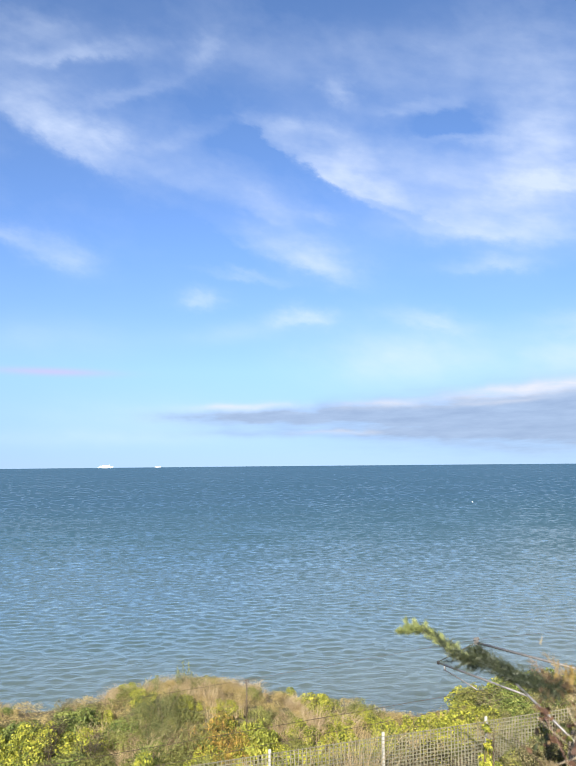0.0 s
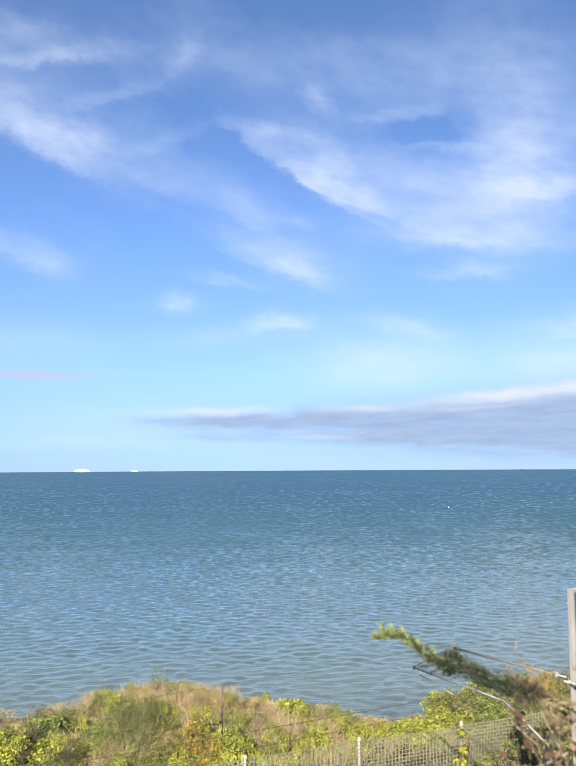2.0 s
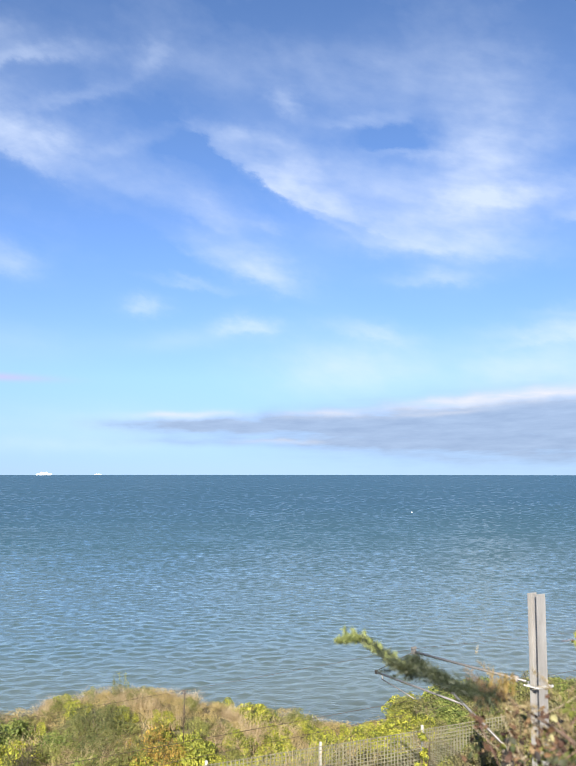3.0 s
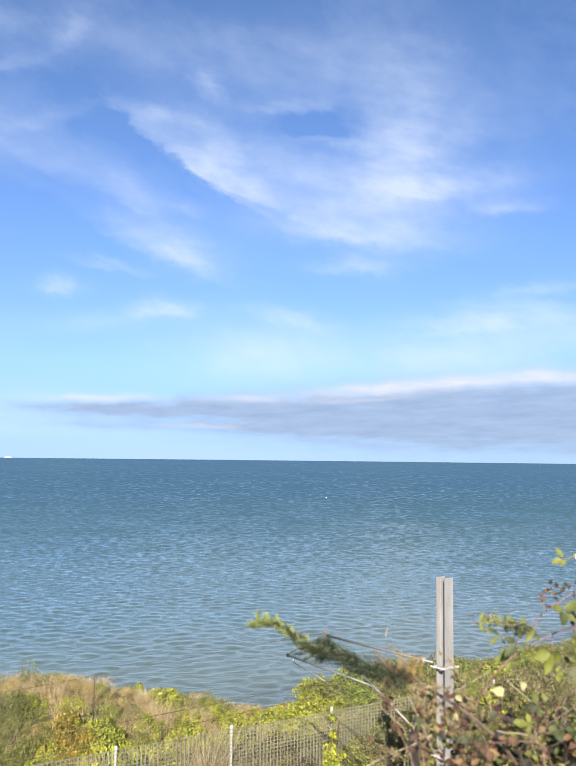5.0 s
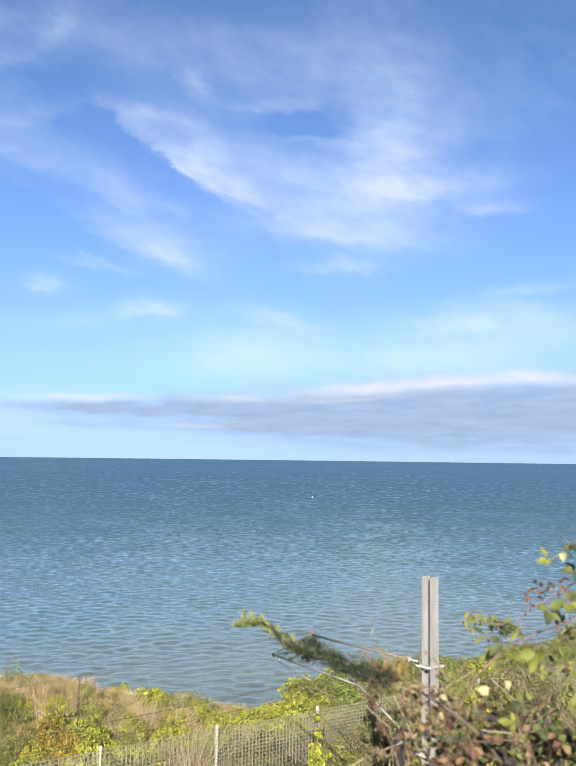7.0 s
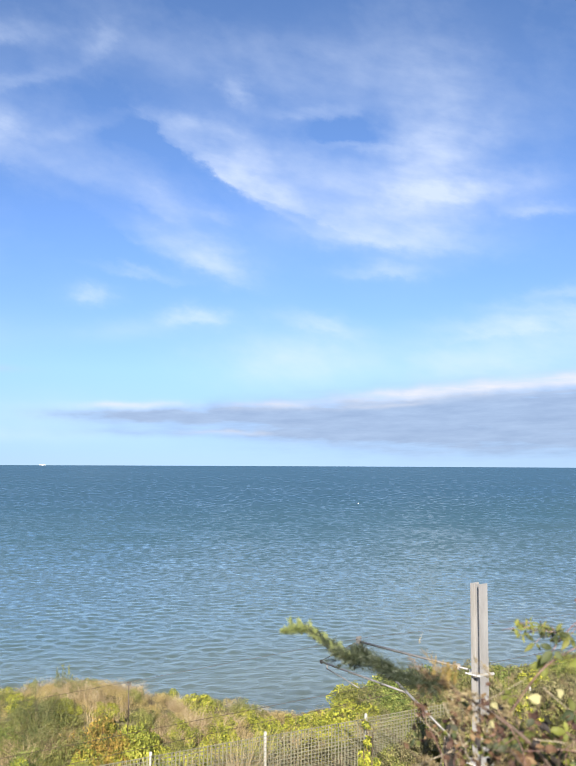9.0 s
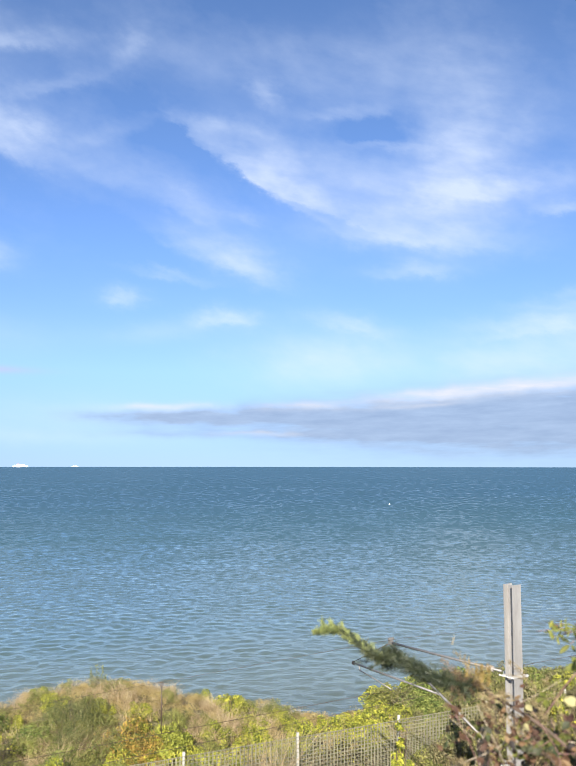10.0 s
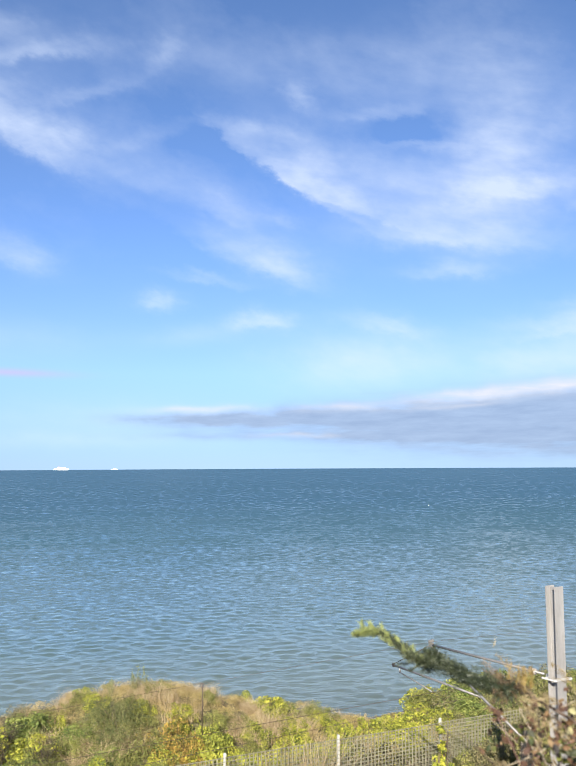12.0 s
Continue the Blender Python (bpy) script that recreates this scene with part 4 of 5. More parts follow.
# ivy that has climbed over the fence, and shrubs that lean on it
for k in range(17):
    x = -9.5 + 0.64 * k + rng.uniform(-0.2, 0.2)
    plant(TALL_IVIES, x, fence_line(x) - 0.35 + rng.uniform(-0.2, 0.2), rng.uniform(0.8, 1.0), 0.1, 1.0 if x < -3 else 1.12)
for x, off, size, kinds in ((5.03, -0.2, 1.3, POST_IVIES), (5.0, -0.28, 1.0, POST_IVIES), (4.8, -0.25, 0.6, POST_IVIES), (3.6, -0.2, 0.5, POST_IVIES), (0.9, -0.3, 0.75, TALL_IVIES), (1.5, -0.35, 0.5, TALL_IVIES), (0.4, -0.3, 0.8, TALL_IVIES), (2.0, -0.3, 0.4, TALL_IVIES), (5.75, -0.35, 0.55, TALL_OLIVES),
                            (5.95, -0.5, 0.7, TALL_BROWNS), (6.6, -0.9, 0.8, TALL_OLIVES), (7.4, -1.1, 0.7, TALL_IVIES)):
    plant(kinds, x, fence_line(x) + off, size, 0.1)
for k in range(22):
    x = 6.15 + 0.33 * k + rng.uniform(-0.12, 0.12)
    plant(one_of(rng.random(), (0.5, TALL_BROWNS), (0.93, TALL_OLIVES), (1, TALL_IVIES)), x, fence_line(x) - 0.5 - 0.6 * (k % 2), rng.uniform(0.85, 1.05), 0.1, rng.uniform(1.0, 1.15) if k < 5 else rng.uniform(1.2, 1.34))
for x, y, size in ((-1.95, 23.2, 0.86), (-1.6, 23.0, 0.74), (-1.75, 22.4, 0.6)):
    plant(RUSTS, x, y, size, 0.0, 1.25)
plant(FEATHERY, -3.45, 23.6, 1.0)
for x, y, size in ((-6.2, 23.2, 0.8), (-6.1, 22.4, 0.7), (-5.0, 22.2, 0.7)):  # dark shrubs stand in for shaded hollows in the ivy
    plant(SHADE_SHRUBS, x, y, size, 0.0, 0.9)
for x, y, size in ((-1.12, 23.3, 0.76), (-0.9, 23.6, 0.72), (0.25, 24.6, 0.6)):
    plant(BRIGHTS, x, y, size, 0.0, 1.1)
for k in range(24):
    x = -4.2 + 0.27 * k + rng.uniform(-0.1, 0.1)
    plant(IVIES, x, fence_line(x) + 0.5 + 0.4 * (k % 4), rng.uniform(0.55, 0.75), 0.05, rng.uniform(1.2, 1.7))
for x, off, size in ((0.7, 0.3, 1.0), (0.9, -0.2, 1.2), (1.2, -0.25, 1.45), (1.45, -0.3, 1.6), (1.7, -0.3, 1.5), (2.0, 0.5, 1.3), (1.1, 0.7, 1.2), (1.5, 0.4, 1.3), (1.3, 0.25, 1.4), (3.0, 0.6, 1.0), (6.0, -0.9, 1.2)):
    plant(STALKS, x, fence_line(x) + off, 0.9, 0.05, size * 1.25)
for x, y, size in ((-3.35, 25.9, 1.05), (-3.1, 26.0, 0.85), (-4.0, 25.8, 0.7), (-7.2, 26.3, 0.9)):
    plant(WEEDS, x, y, size)
for k in range(50):
    a, r = rng.random() * 6.28, rng.random() ** 0.5
    plant(GRASSES if k % 2 else HEATHS, -2.2 + 3.2 * math.cos(a) * r, 25.8 + 1.2 * math.sin(a) * r, rng.uniform(0.45, 0.7) if k % 2 else rng.uniform(0.25, 0.4))

# ---------------------------------------------------------------- the conifer branch that reaches in
def conifer_branch():
    reach = 3.0
    rays = [(0.62, -0.60), (0.50, -0.44), (0.40, -0.315), (0.324, -0.268), (0.286, -0.252), (0.252, -0.242), (0.222, -0.229), (0.192, -0.2155), (0.158, -0.200), (0.122, -0.190)]
    line = [Vector((u * reach, reach + 0.12 * math.sin(2.5 * k), EYE + v * reach)) for k, (u, v) in enumerate(rays)]
    pts = curve_points(line, 10)
    foot = pts[0]
    ob = thing("conifer_branch", (foot.x, foot.y, EYE - 1.75), "dark green conifer branch with a fresh light tip and browned base", "branch")
    shift = Vector((-foot.x, -foot.y, -EYE + 1.75))
    pts = [p + shift for p in pts]
    radii = [0.006 * (1 - k / len(pts)) + 0.0016 for k in range(len(pts))]
    child("wood", tube("wood", [Vector((0, 0, 0)), *pts], [0.008, *radii], BARK, 7), ob)
    live, fresh, dead = [], [], []
    n = len(pts)
    for k in range(28, n):
        share = (k - 28) / (n - 28)
        ahead = np.array((pts[min(k + 1, n - 1)] - pts[k - 1]).normalized())
        for j in range(9 if share < 0.8 else 5):
            way = unit(ahead * 1.25 + rng.normal(size=3) * (0.4, 0.6, 0.22))
            length = (0.115 * (1 - share) + 0.006) * (0.4 + 0.9 * rng.random())
            count = 40
            at = np.array(pts[k]) + way * rng.random((count, 1)) * length + rng.normal(size=(count, 3)) * 0.003
            needle_way = unit(way * 0.8 + rng.normal(size=(count, 3)) * 0.5 + ((0, 0, 0.45) if share > 0.86 else (0, 0, 0.0)))
            size = (0.013 + 0.010 * rng.random((count, 1))) * (1.0 if share < 0.85 else 1.0 - 2.2 * (share - 0.85))
            side = unit(np.cross(needle_way, rng.normal(size=(count, 3)))) * 0.0012
            end = at + needle_way * size
            q = np.stack([at - side, at + side, end + side * 0.5, end - side * 0.5], 1)
            browned = share < 0.2 and rng.random() < 0.8 - 2.4 * share
            (fresh if share > 0.82 or (share > 0.66 and rng.random() < 0.35) else dead if browned else live).append(q)
    def shoot(root, way, long, count, spread, into):
        """A side shoot set with short needles."""
        at = root + way * rng.random((count, 1)) * long + rng.normal(size=(count, 3)) * 0.002
        needle_way = unit(way * 0.9 + rng.normal(size=(count, 3)) * spread)
        side = unit(np.cross(needle_way, rng.normal(size=(count, 3)))) * 0.0012
        end = at + needle_way * (0.010 + 0.008 * rng.random((count, 1)))
        into.append(np.stack([at - side, at + side, end + side * 0.5, end - side * 0.5], 1))

    for k in range(n - 16, n - 3, 2):  # fresh shoots stand up along the tip
        shoot(np.array(pts[k]), unit(np.array([-0.55 + rng.normal() * 0.25, rng.normal() * 0.3, 1.0])), 0.026 + 0.022 * rng.random(), 50, 0.35, fresh)
    for k in range(32, n - 22, 2):  # flat sprays to both sides of the branch
        ahead = np.array((pts[k + 1] - pts[k - 1]).normalized())
        shoot(np.array(pts[k]), unit(ahead + np.array([rng.normal() * 0.2, rng.normal() * 0.4, rng.choice([-0.34, 0.14]) + rng.normal() * 0.08])), 0.07 + 0.07 * rng.random(), 110, 0.4, live)
    gold = []
    for k in range(7):  # a tuft of golden shoots that stands up from the browned part
        root = np.array(Vector((0.312 * reach, reach, EYE - 0.262 * reach)) + shift) + rng.normal(size=3) * (0.018, 0.02, 0.008)
        way = unit(np.array([rng.normal() * 0.16, rng.normal() * 0.2, 1.0]))
        at = root + way * rng.random((70, 1)) * 0.085 + rng.normal(size=(70, 3)) * 0.003
        needle_way = unit(way * 1.2 + rng.normal(size=(70, 3)) * 0.4)
        side = unit(np.cross(needle_way, rng.normal(size=(70, 3)))) * 0.0013
        end = at + needle_way * (0.012 + 0.01 * rng.random((70, 1)))
        gold.append(np.stack([at - side, at + side, end + side * 0.5, end - side * 0.5], 1))
    child("golden_needles", quads("golden_needles", np.concatenate(gold), NEEDLE_GOLD), ob, "upright golden-orange shoots", kind="stuff")
    child("needles", quads("needles", np.concatenate(live), NEEDLE), ob, kind="stuff")
    child("young_needles", quads("young_needles", np.concatenate(fresh), NEEDLE_TIP), ob, "fresh yellow-green needles at the tip", kind="stuff")
    child("dead_needles", quads("dead_needles", np.concatenate(dead), NEEDLE_DEAD), ob, "withered rust-brown needles", kind="stuff")


conifer_branch()


# ---------------------------------------------------------------- the brambles beside the viewpoint
def leaf_mesh(name, material, heart=False):
    """One toothed leaf blade, folded along its midrib, a unit long."""
    verts, faces = [(0, 0, 0)], []
    outline = []
    steps = 11
    for k in range(steps + 1):
        t = k / steps
        w = (0.34 * math.sin(math.pi * t ** 0.8) if not heart else 0.5 * math.sin(math.pi * t ** 0.6)) * (1.0 if k % 2 else 0.84)
        outline.append((t - (0.12 if heart and 0 < k < 3 else 0), w))
    mid = []
    for t, w in outline:
        mid.append(len(verts))
        verts.append((t, 0, -0.10 * math.sin(math.pi * t) - 0.1 * t * t))
    left, right = [], []
    for (t, w), sign, store in [(o, sg, st) for sg, st in ((1, left), (-1, right)) for o in outline]:
        store.append(len(verts))
        verts.append((t, sign * w, 0.22 * w - 0.10 * t * t + 0.03 * math.sin(9 * t)))
    for k in range(steps):
        faces.append((mid[k], mid[k + 1], left[k + 1], left[k]))
        faces.append((mid[k + 1], mid[k], right[k], right[k + 1]))
    return mesh_of(name, verts[0:], faces, material, True)


LEAF_KINDS = {"green": leaf_mesh("leaf", LEAF_GREEN), "dark": leaf_mesh("leaf", LEAF_DARK), "brown": leaf_mesh("leaf", LEAF_BROWN), "pale": leaf_mesh("leaf", LEAF_PALE, True), "lime": leaf_mesh("leaf", LEAF_LIME)}
leaf_rng = random.Random(5)


def ray_point(u, v, d):
    return Vector((u * d, d, EYE + v * d))


def put_leaf(parent, kind, p, size, facing=None):
    """One leaf, mostly turned towards the light."""
    face = facing or Vector((leaf_rng.gauss(-0.1, 0.55), leaf_rng.gauss(-0.75, 0.5), leaf_rng.gauss(0.6, 0.5)))
    turn = face.to_track_quat("Z", "X").to_matrix().to_4x4() @ Matrix.Rotation(leaf_rng.uniform(0, 6.28), 4, "Z")
    ob = child("leaf", LEAF_KINDS[kind], parent)
    ob.matrix_basis = Matrix.Translation(p - parent.location) @ turn @ Matrix.Diagonal((size, size * leaf_rng.uniform(0.75, 1.1), size, 1))


def put_cane(parent, controls, d, thick, material, name="cane"):
    pts = [ray_point(u, v, d + 0.1 * math.sin(1.7 * k)) - parent.location for k, (u, v) in enumerate(controls)]
    pts = curve_points(pts, 6)
    radii = [thick * 0.85 * (1 - 0.55 * k / len(pts)) for k in range(len(pts))]
    child(name, tube(name, pts, radii, material, 7), parent)


def put_compound(parent, kind, p, size, slim=1.0):
    """One bramble leaf of three leaflets on a short stalk, its face turned to the light."""
    normal = Vector((leaf_rng.gauss(-0.1, 0.35), leaf_rng.gauss(-0.75, 0.3), leaf_rng.gauss(0.55, 0.35))).normalized()
    aim = Vector((leaf_rng.gauss(-0.2, 0.7), leaf_rng.gauss(-0.1, 0.3), leaf_rng.gauss(-0.3, 0.5)))
    aim = (aim - normal * aim.dot(normal)).normalized()
    for angle, share in ((0.0, 1.0), (1.2, 0.8), (-1.2, 0.8)):
        way = Matrix.Rotation(angle + leaf_rng.gauss(0, 0.12), 3, normal) @ aim
        up_way = (normal + way * leaf_rng.gauss(0, 0.25)).normalized()
        way = (way - up_way * way.dot(up_way)).normalized()
        side = up_way.cross(way)
        turn = Matrix((way, side, up_way)).transposed().to_4x4()
        ob = child("leaf", LEAF_KINDS[kind], parent)
        long = size * share * leaf_rng.uniform(0.85, 1.15)
        ob.matrix_basis = Matrix.Translation(p + way * size * 0.1 - parent.location) @ turn @ Matrix.Diagonal((long, long * slim * leaf_rng.uniform(0.8, 1.1), long, 1))
    back = p - aim * size * 0.9 + Vector((0, 0.02, -0.01))
    child("leaf_stalk", tube("leaf_stalk", [back - parent.location, p - parent.location], [0.0014, 0.001], CANE_RED, 5), parent)


def bramble_bush():
    ob = thing("bramble_bush", (1.62, 3.05, EYE - 1.68), "bramble bush with arching reddish canes and autumn leaves", "bush")
    put_cane(ob, [(0.66, -0.55), (0.66, -0.30), (0.60, -0.18), (0.5495, -0.1945), (0.498, -0.210), (0.470, -0.222), (0.4408, -0.2375), (0.415, -0.262), (0.39, -0.293)], 2.95, 0.0046, CANE_RED)
    put_cane(ob, [(0.68, -0.55), (0.68, -0.25), (0.60, -0.135), (0.553, -0.149), (0.5312, -0.1575), (0.4856, -0.1833), (0.4536, -0.2118), (0.4345, -0.2402), (0.412, -0.268), (0.3908, -0.293), (0.3724, -0.3121)], 3.05, 0.0036, CANE_RED)
    put_cane(ob, [(0.50, -0.56), (0.44, -0.40), (0.3724, -0.3121), (0.3301, -0.3298), (0.2651, -0.3544), (0.215, -0.39)], 3.05, 0.004, CANE_PALE)
    put_cane(ob, [(0.30, -0.40), (0.315, -0.310), (0.336, -0.2909), (0.3909, -0.2646), (0.43, -0.243)], 3.12, 0.0022, CANE_PALE)
    put_cane(ob, [(0.64, -0.55), (0.60, -0.31), (0.5475, -0.3223), (0.4841, -0.3282), (0.4464, -0.3151), (0.41, -0.314), (0.38, -0.33)], 3.1, 0.0058, BARK)
    put_cane(ob, [(0.64, -0.55), (0.60, -0.25), (0.546, -0.252), (0.514, -0.286), (0.488, -0.308), (0.45, -0.35)], 3.2, 0.0055, BARK)
    put_cane(ob, [(0.70, -0.5), (0.66, -0.16), (0.60, -0.10), (0.56, -0.105), (0.535, -0.112), (0.509, -0.124)], 3.0, 0.0036, CANE_GREEN)
    put_cane(ob, [(0.498, -0.210), (0.47, -0.203), (0.44, -0.199), (0.398, -0.196)], 2.98, 0.002, CANE_GREEN)
    for k in range(4):
        u = leaf_rng.uniform(0.38, 0.58)
        put_cane(ob, [(u + 0.06, -0.56), (u + 0.03, -0.42), (u + leaf_rng.uniform(-0.05, 0.03), -0.34), (u - leaf_rng.uniform(0.0, 0.09), -0.31 + leaf_rng.uniform(-0.02, 0.05))],
                 leaf_rng.uniform(2.8, 3.3), 0.0035, leaf_rng.choice([BARK, CANE_RED, CANE_PALE]), "twig")
    # the leaves that stand out against the water and the far bank
    for kind, u, v, size in (("lime", 0.508, -0.122, 0.05), ("green", 0.5385, -0.1038, 0.06), ("green", 0.552, -0.118, 0.065), ("green", 0.546, -0.136, 0.055), ("dark", 0.56, -0.10, 0.06),
                             ("lime", 0.5341, -0.176, 0.075), ("green", 0.547, -0.163, 0.07), ("green", 0.507, -0.184, 0.065), ("green", 0.522, -0.20, 0.06), ("dark", 0.555, -0.205, 0.07),
                             ("lime", 0.400, -0.195, 0.042), ("lime", 0.415, -0.196, 0.046), ("green", 0.432, -0.198, 0.05), ("green", 0.450, -0.201, 0.055), ("green", 0.425, -0.212, 0.05), ("green", 0.468, -0.206, 0.055),
                             ("lime", 0.4914, -0.233, 0.078), ("lime", 0.518, -0.226, 0.062), ("green", 0.447, -0.222, 0.055), ("lime", 0.4376, -0.238, 0.06), ("lime", 0.394, -0.274, 0.055),
                             ("green", 0.3876, -0.319, 0.08), ("green", 0.405, -0.316, 0.075), ("green", 0.372, -0.325, 0.055), ("lime", 0.36, -0.302, 0.035),
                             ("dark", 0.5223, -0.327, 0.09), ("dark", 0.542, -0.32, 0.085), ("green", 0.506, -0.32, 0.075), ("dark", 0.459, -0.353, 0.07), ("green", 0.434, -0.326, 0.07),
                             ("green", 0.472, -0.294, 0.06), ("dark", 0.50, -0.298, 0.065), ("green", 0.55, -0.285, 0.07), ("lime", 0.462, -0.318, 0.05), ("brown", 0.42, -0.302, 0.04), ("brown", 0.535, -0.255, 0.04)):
        put_compound(ob, kind, ray_point(u, v, 2.95 + leaf_rng.uniform(-0.06, 0.12)), size, 0.6 if u < 0.48 and v > -0.215 else 0.9)
    for u, v, size in ((0.5285, -0.1157, 0.034), (0.537, -0.119, 0.04), (0.4562, -0.2754, 0.036), (0.372, -0.303, 0.026)):
        put_leaf(ob, "pale", ray_point(u, v, 2.93), size)
    put_leaf(ob, "pale", ray_point(0.4292, -0.279, 2.85), 0.042, Vector((-0.2, -0.9, 0.4)))
    for k in range(30):  # withered leaves along the upper cane
        at = leaf_rng.random()
        put_leaf(ob, leaf_rng.choice(["brown", "brown", "dark"]), ray_point(0.478 + 0.055 * at, -0.168 + 0.012 * at + leaf_rng.gauss(0, 0.006), 3.0), 0.024)
    for k in range(16):  # the rust-coloured clump low down
        put_leaf(ob, "brown", ray_point(0.397 + leaf_rng.gauss(0, 0.014), -0.350 + leaf_rng.gauss(0, 0.010), 2.9), leaf_rng.uniform(0.03, 0.048))
    for k in range(22):  # the spray that juts out over the water
        at = leaf_rng.random()
        put_compound(ob, "lime" if at < 0.4 else "green", ray_point(0.398 + 0.075 * at, -0.193 - 0.014 * at + leaf_rng.gauss(0, 0.004), 3.0), 0.034, 0.45)
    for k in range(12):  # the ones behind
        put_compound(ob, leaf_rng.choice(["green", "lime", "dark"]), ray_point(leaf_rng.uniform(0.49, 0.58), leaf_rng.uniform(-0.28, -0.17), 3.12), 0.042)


bramble_bush()


def thicket(foot, label, lows, leaves, shares, sizes, twigs, fronds=0):
    """A tangle of twigs and leaves: lows gives the range of its bearing and its top."""
    ob = thing("bramble_thicket", (*foot, EYE - 1.68), label, "bush", "bramble thickets by the path")
    u0, u1, top = lows
    for k in range(twigs):
        u = leaf_rng.uniform(u0, u1)
        put_cane(ob, [(u + 0.03, -0.56), (u + 0.015, -0.42), (u + leaf_rng.uniform(-0.03, 0.03), -0.345), (u + leaf_rng.uniform(-0.07, 0.05), top - leaf_rng.uniform(0.0, 0.05))],
                 leaf_rng.uniform(2.85, 3.25), 0.003, leaf_rng.choice([BARK, BARK, CANE_PALE, CANE_RED]), "twig")
    for k in range(leaves // 4):  # leaves grow in sprays of four round a node
        u = leaf_rng.uniform(u0 - 0.01, u1 + 0.01)
        v = top - (top + 0.41) * leaf_rng.random() ** 0.8
        node, d = leaf_rng.choices(["brown", "green", "dark", "pale"], shares)[0], leaf_rng.uniform(2.85, 3.35)
        for j in range(4):
            size = leaf_rng.uniform(*sizes)
            p = ray_point(u, v, d) + Vector((leaf_rng.gauss(0, 0.7), leaf_rng.gauss(0, 0.7), leaf_rng.gauss(0, 0.6))) * size
            put_leaf(ob, "brown" if node == "pale" and j else "lime" if node == "green" and leaf_rng.random() < 0.2 else node, p, size)
    if fronds:  # fine dry stalks and seed heads between the leaves
        pts = []
        for k in range(fronds // 40):
            u, d = leaf_rng.uniform(u0, u1), leaf_rng.uniform(2.85, 3.3)
            v = top + 0.012 - (top + 0.40) * leaf_rng.random()
            way = np.array([leaf_rng.gauss(-0.3, 0.6), leaf_rng.gauss(0, 0.5), abs(leaf_rng.gauss(0.5, 0.5))])
            at = np.array(ray_point(u, v, d) - ob.location) + way * 0.09 * rng.random((40, 1)) + rng.normal(size=(40, 3)) * 0.006
            needle = unit(way + rng.normal(size=(40, 3)) * 0.8)
            side = unit(np.cross(needle, rng.normal(size=(40, 3)))) * 0.0016
            end = at + needle * (0.012 + 0.02 * rng.random((40, 1)))
            pts.append(np.stack([at - side, at + side, end + side * 0.4, end - side * 0.4], 1))
        child("dry_fronds", quads("dry_fronds", np.concatenate(pts), FROND), ob, "fine tan seed heads and dry stalks", kind="stuff")


thicket((1.10, 3.05), "withered rust-brown undergrowth with bare twigs", (0.322, 0.405, -0.27), 260, (11, 5, 4, 0.4), (0.02, 0.04), 9, 1300)
thicket((1.00, 3.15), "sparse rust-brown leaves on thin twigs", (0.287, 0.335, -0.278), 100, (11, 4, 4, 0.2), (0.02, 0.038), 5, 320)
thicket((1.22, 3.25), "brown seeding undergrowth behind the brambles", (0.36, 0.50, -0.285), 130, (6, 7, 5, 0.6), (0.024, 0.042), 5, 480)
thicket((1.38, 3.15), "bramble thicket with mixed green and brown autumn leaves", (0.39, 0.49, -0.322), 300, (6, 9, 4, 0.3), (0.026, 0.05), 8, 560)
thicket((1.75, 3.15), "dark green bramble thicket with few withered leaves", (0.46, 0.57, -0.305), 340, (6, 9, 5, 0.2), (0.028, 0.055), 8, 400)


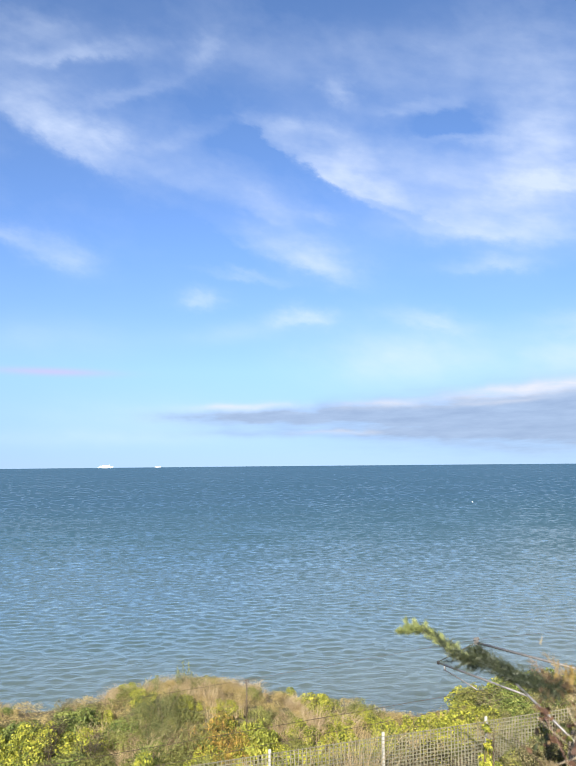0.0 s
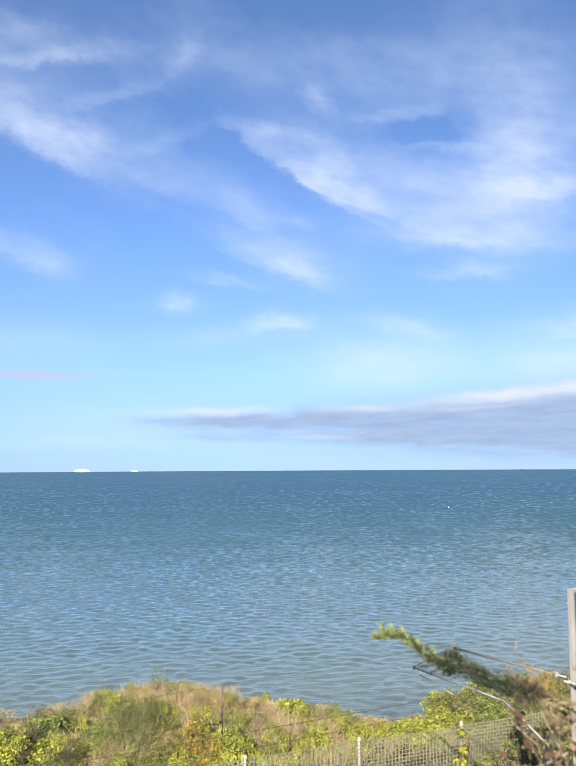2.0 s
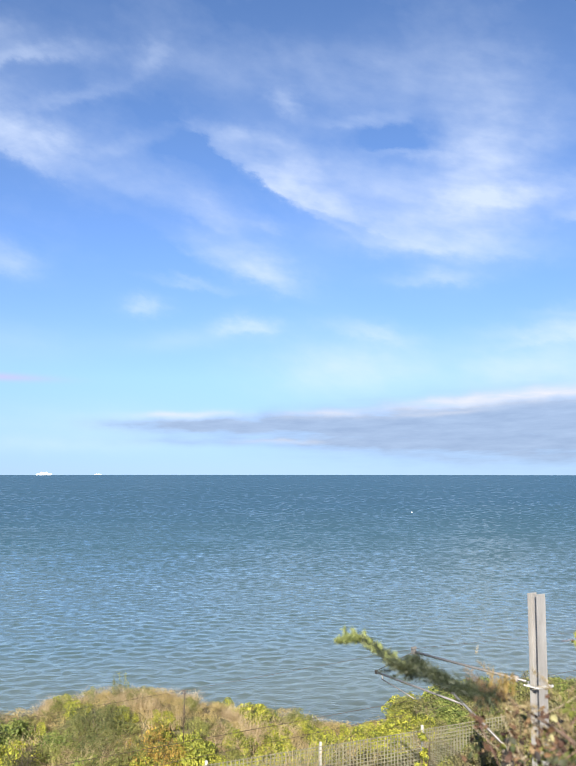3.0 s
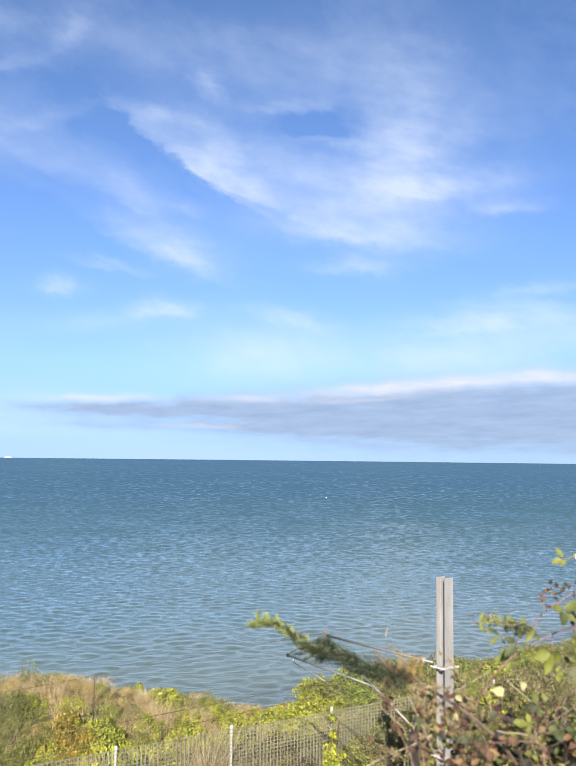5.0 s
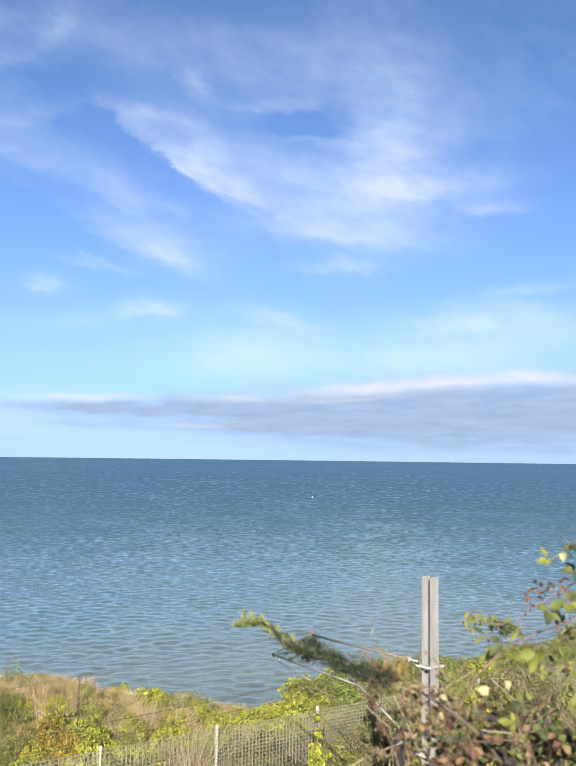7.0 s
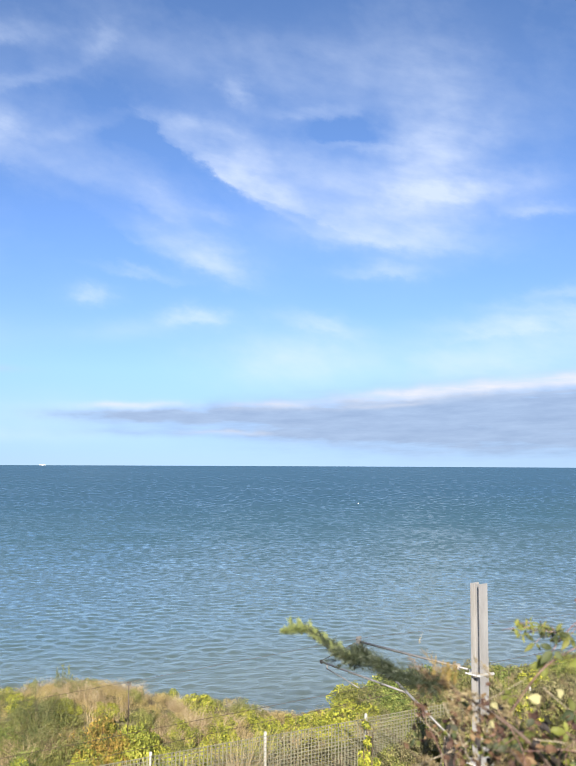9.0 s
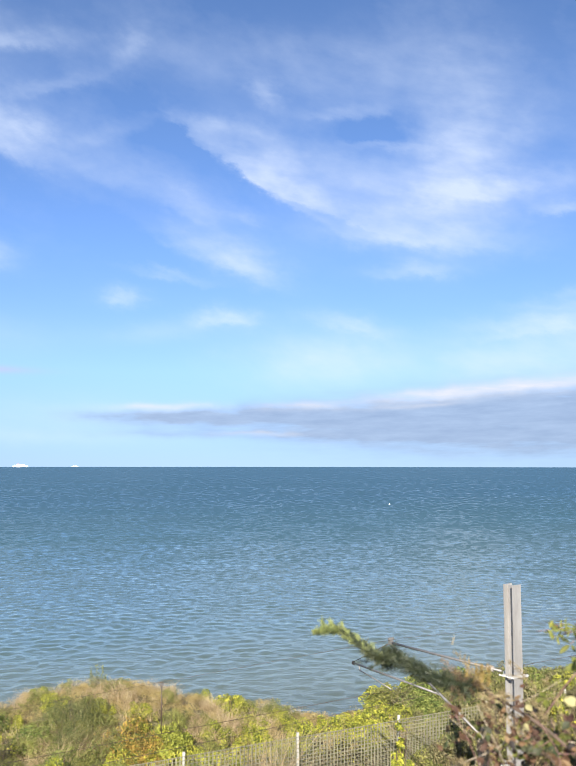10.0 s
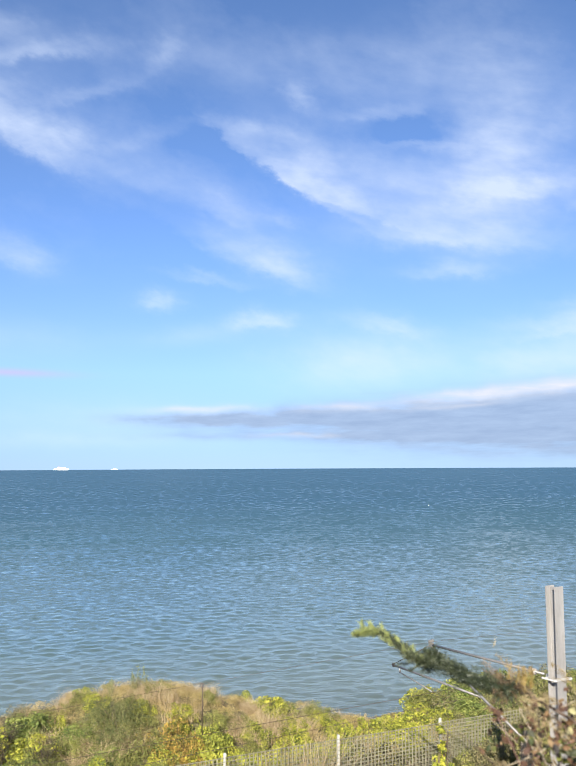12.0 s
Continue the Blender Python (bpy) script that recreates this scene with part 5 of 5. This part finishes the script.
# ---------------------------------------------------------------- ships on the horizon
def ferry(u, dist, long, label):
    x, y = u * dist, dist
    ob = thing("ferry", (x, y, -1.0), label, "ship", "ferries on the horizon")
    turn = math.atan2(-u, 1.0)
    h = long * 0.075
    prof = [(-0.5, 0), (0.46, 0), (0.5, h), (0.5, h * 1.35), (-0.5, h * 1.2)]
    bm = bmesh.new()
    rows = []
    for yy in (-0.07, 0.07):
        rows.append([bm.verts.new((px * long, yy * long, pz)) for px, pz in prof])
    bm.faces.new(rows[0])
    bm.faces.new(rows[1][::-1])
    for k in range(5):
        bm.faces.new((rows[0][k], rows[1][k], rows[1][(k + 1) % 5], rows[0][(k + 1) % 5]))
    hull = child("hull", bm_mesh("hull", bm, FERRY_WHITE), ob)
    for name, cx, cz, sx, sz, mat in (("superstructure", -0.04, 1.6, 0.74, 0.7, FERRY_WHITE), ("upper_deck", 0.0, 2.15, 0.5, 0.5, FERRY_WHITE), ("bridge", 0.2, 2.55, 0.16, 0.4, FERRY_WHITE),
                                      ("funnel", -0.16, 2.7, 0.1, 0.8, FERRY_RED), ("lifeboat", 0.02, 1.95, 0.1, 0.14, FERRY_RED), ("window_band", -0.03, 1.72, 0.68, 0.08, FERRY_DARK)):
        bm = bmesh.new()
        add_box(bm, (cx * long, -0.002 * long if name == "window_band" else 0, cz * h), (sx * long, 0.128 * long, sz * h), 0, 0.003 * long if name != "window_band" else 0)
        child(name, bm_mesh(name, bm, mat), ob)
    ob.rotation_euler = (0, 0, turn)


ferry(-0.2117, 4700, 80, "large white car ferry with a red funnel far out")
ferry(-0.151, 4900, 36, "small white ship, hull down on the horizon")


def buoy(x, y):
    """A white marker buoy afloat: a rounded drum, a tapered top and a short staff."""
    ob = thing("marker_buoy", (x, y, -0.3), "small white marker buoy afloat on the sea", "buoy")
    profile = [(0.05, 0.0), (0.28, 0.05), (0.34, 0.15), (0.34, 0.5), (0.28, 0.6), (0.16, 0.8), (0.06, 0.9)]
    child("float", tube("float", [(0, 0, z) for _, z in profile], [r for r, _ in profile], FERRY_WHITE, 16), ob)
    child("staff", tube("staff", [(0, 0, 0.9), (0, 0, 1.3)], 0.03, GALV_PALE, 8), ob)


buoy(108.5, 514.0)
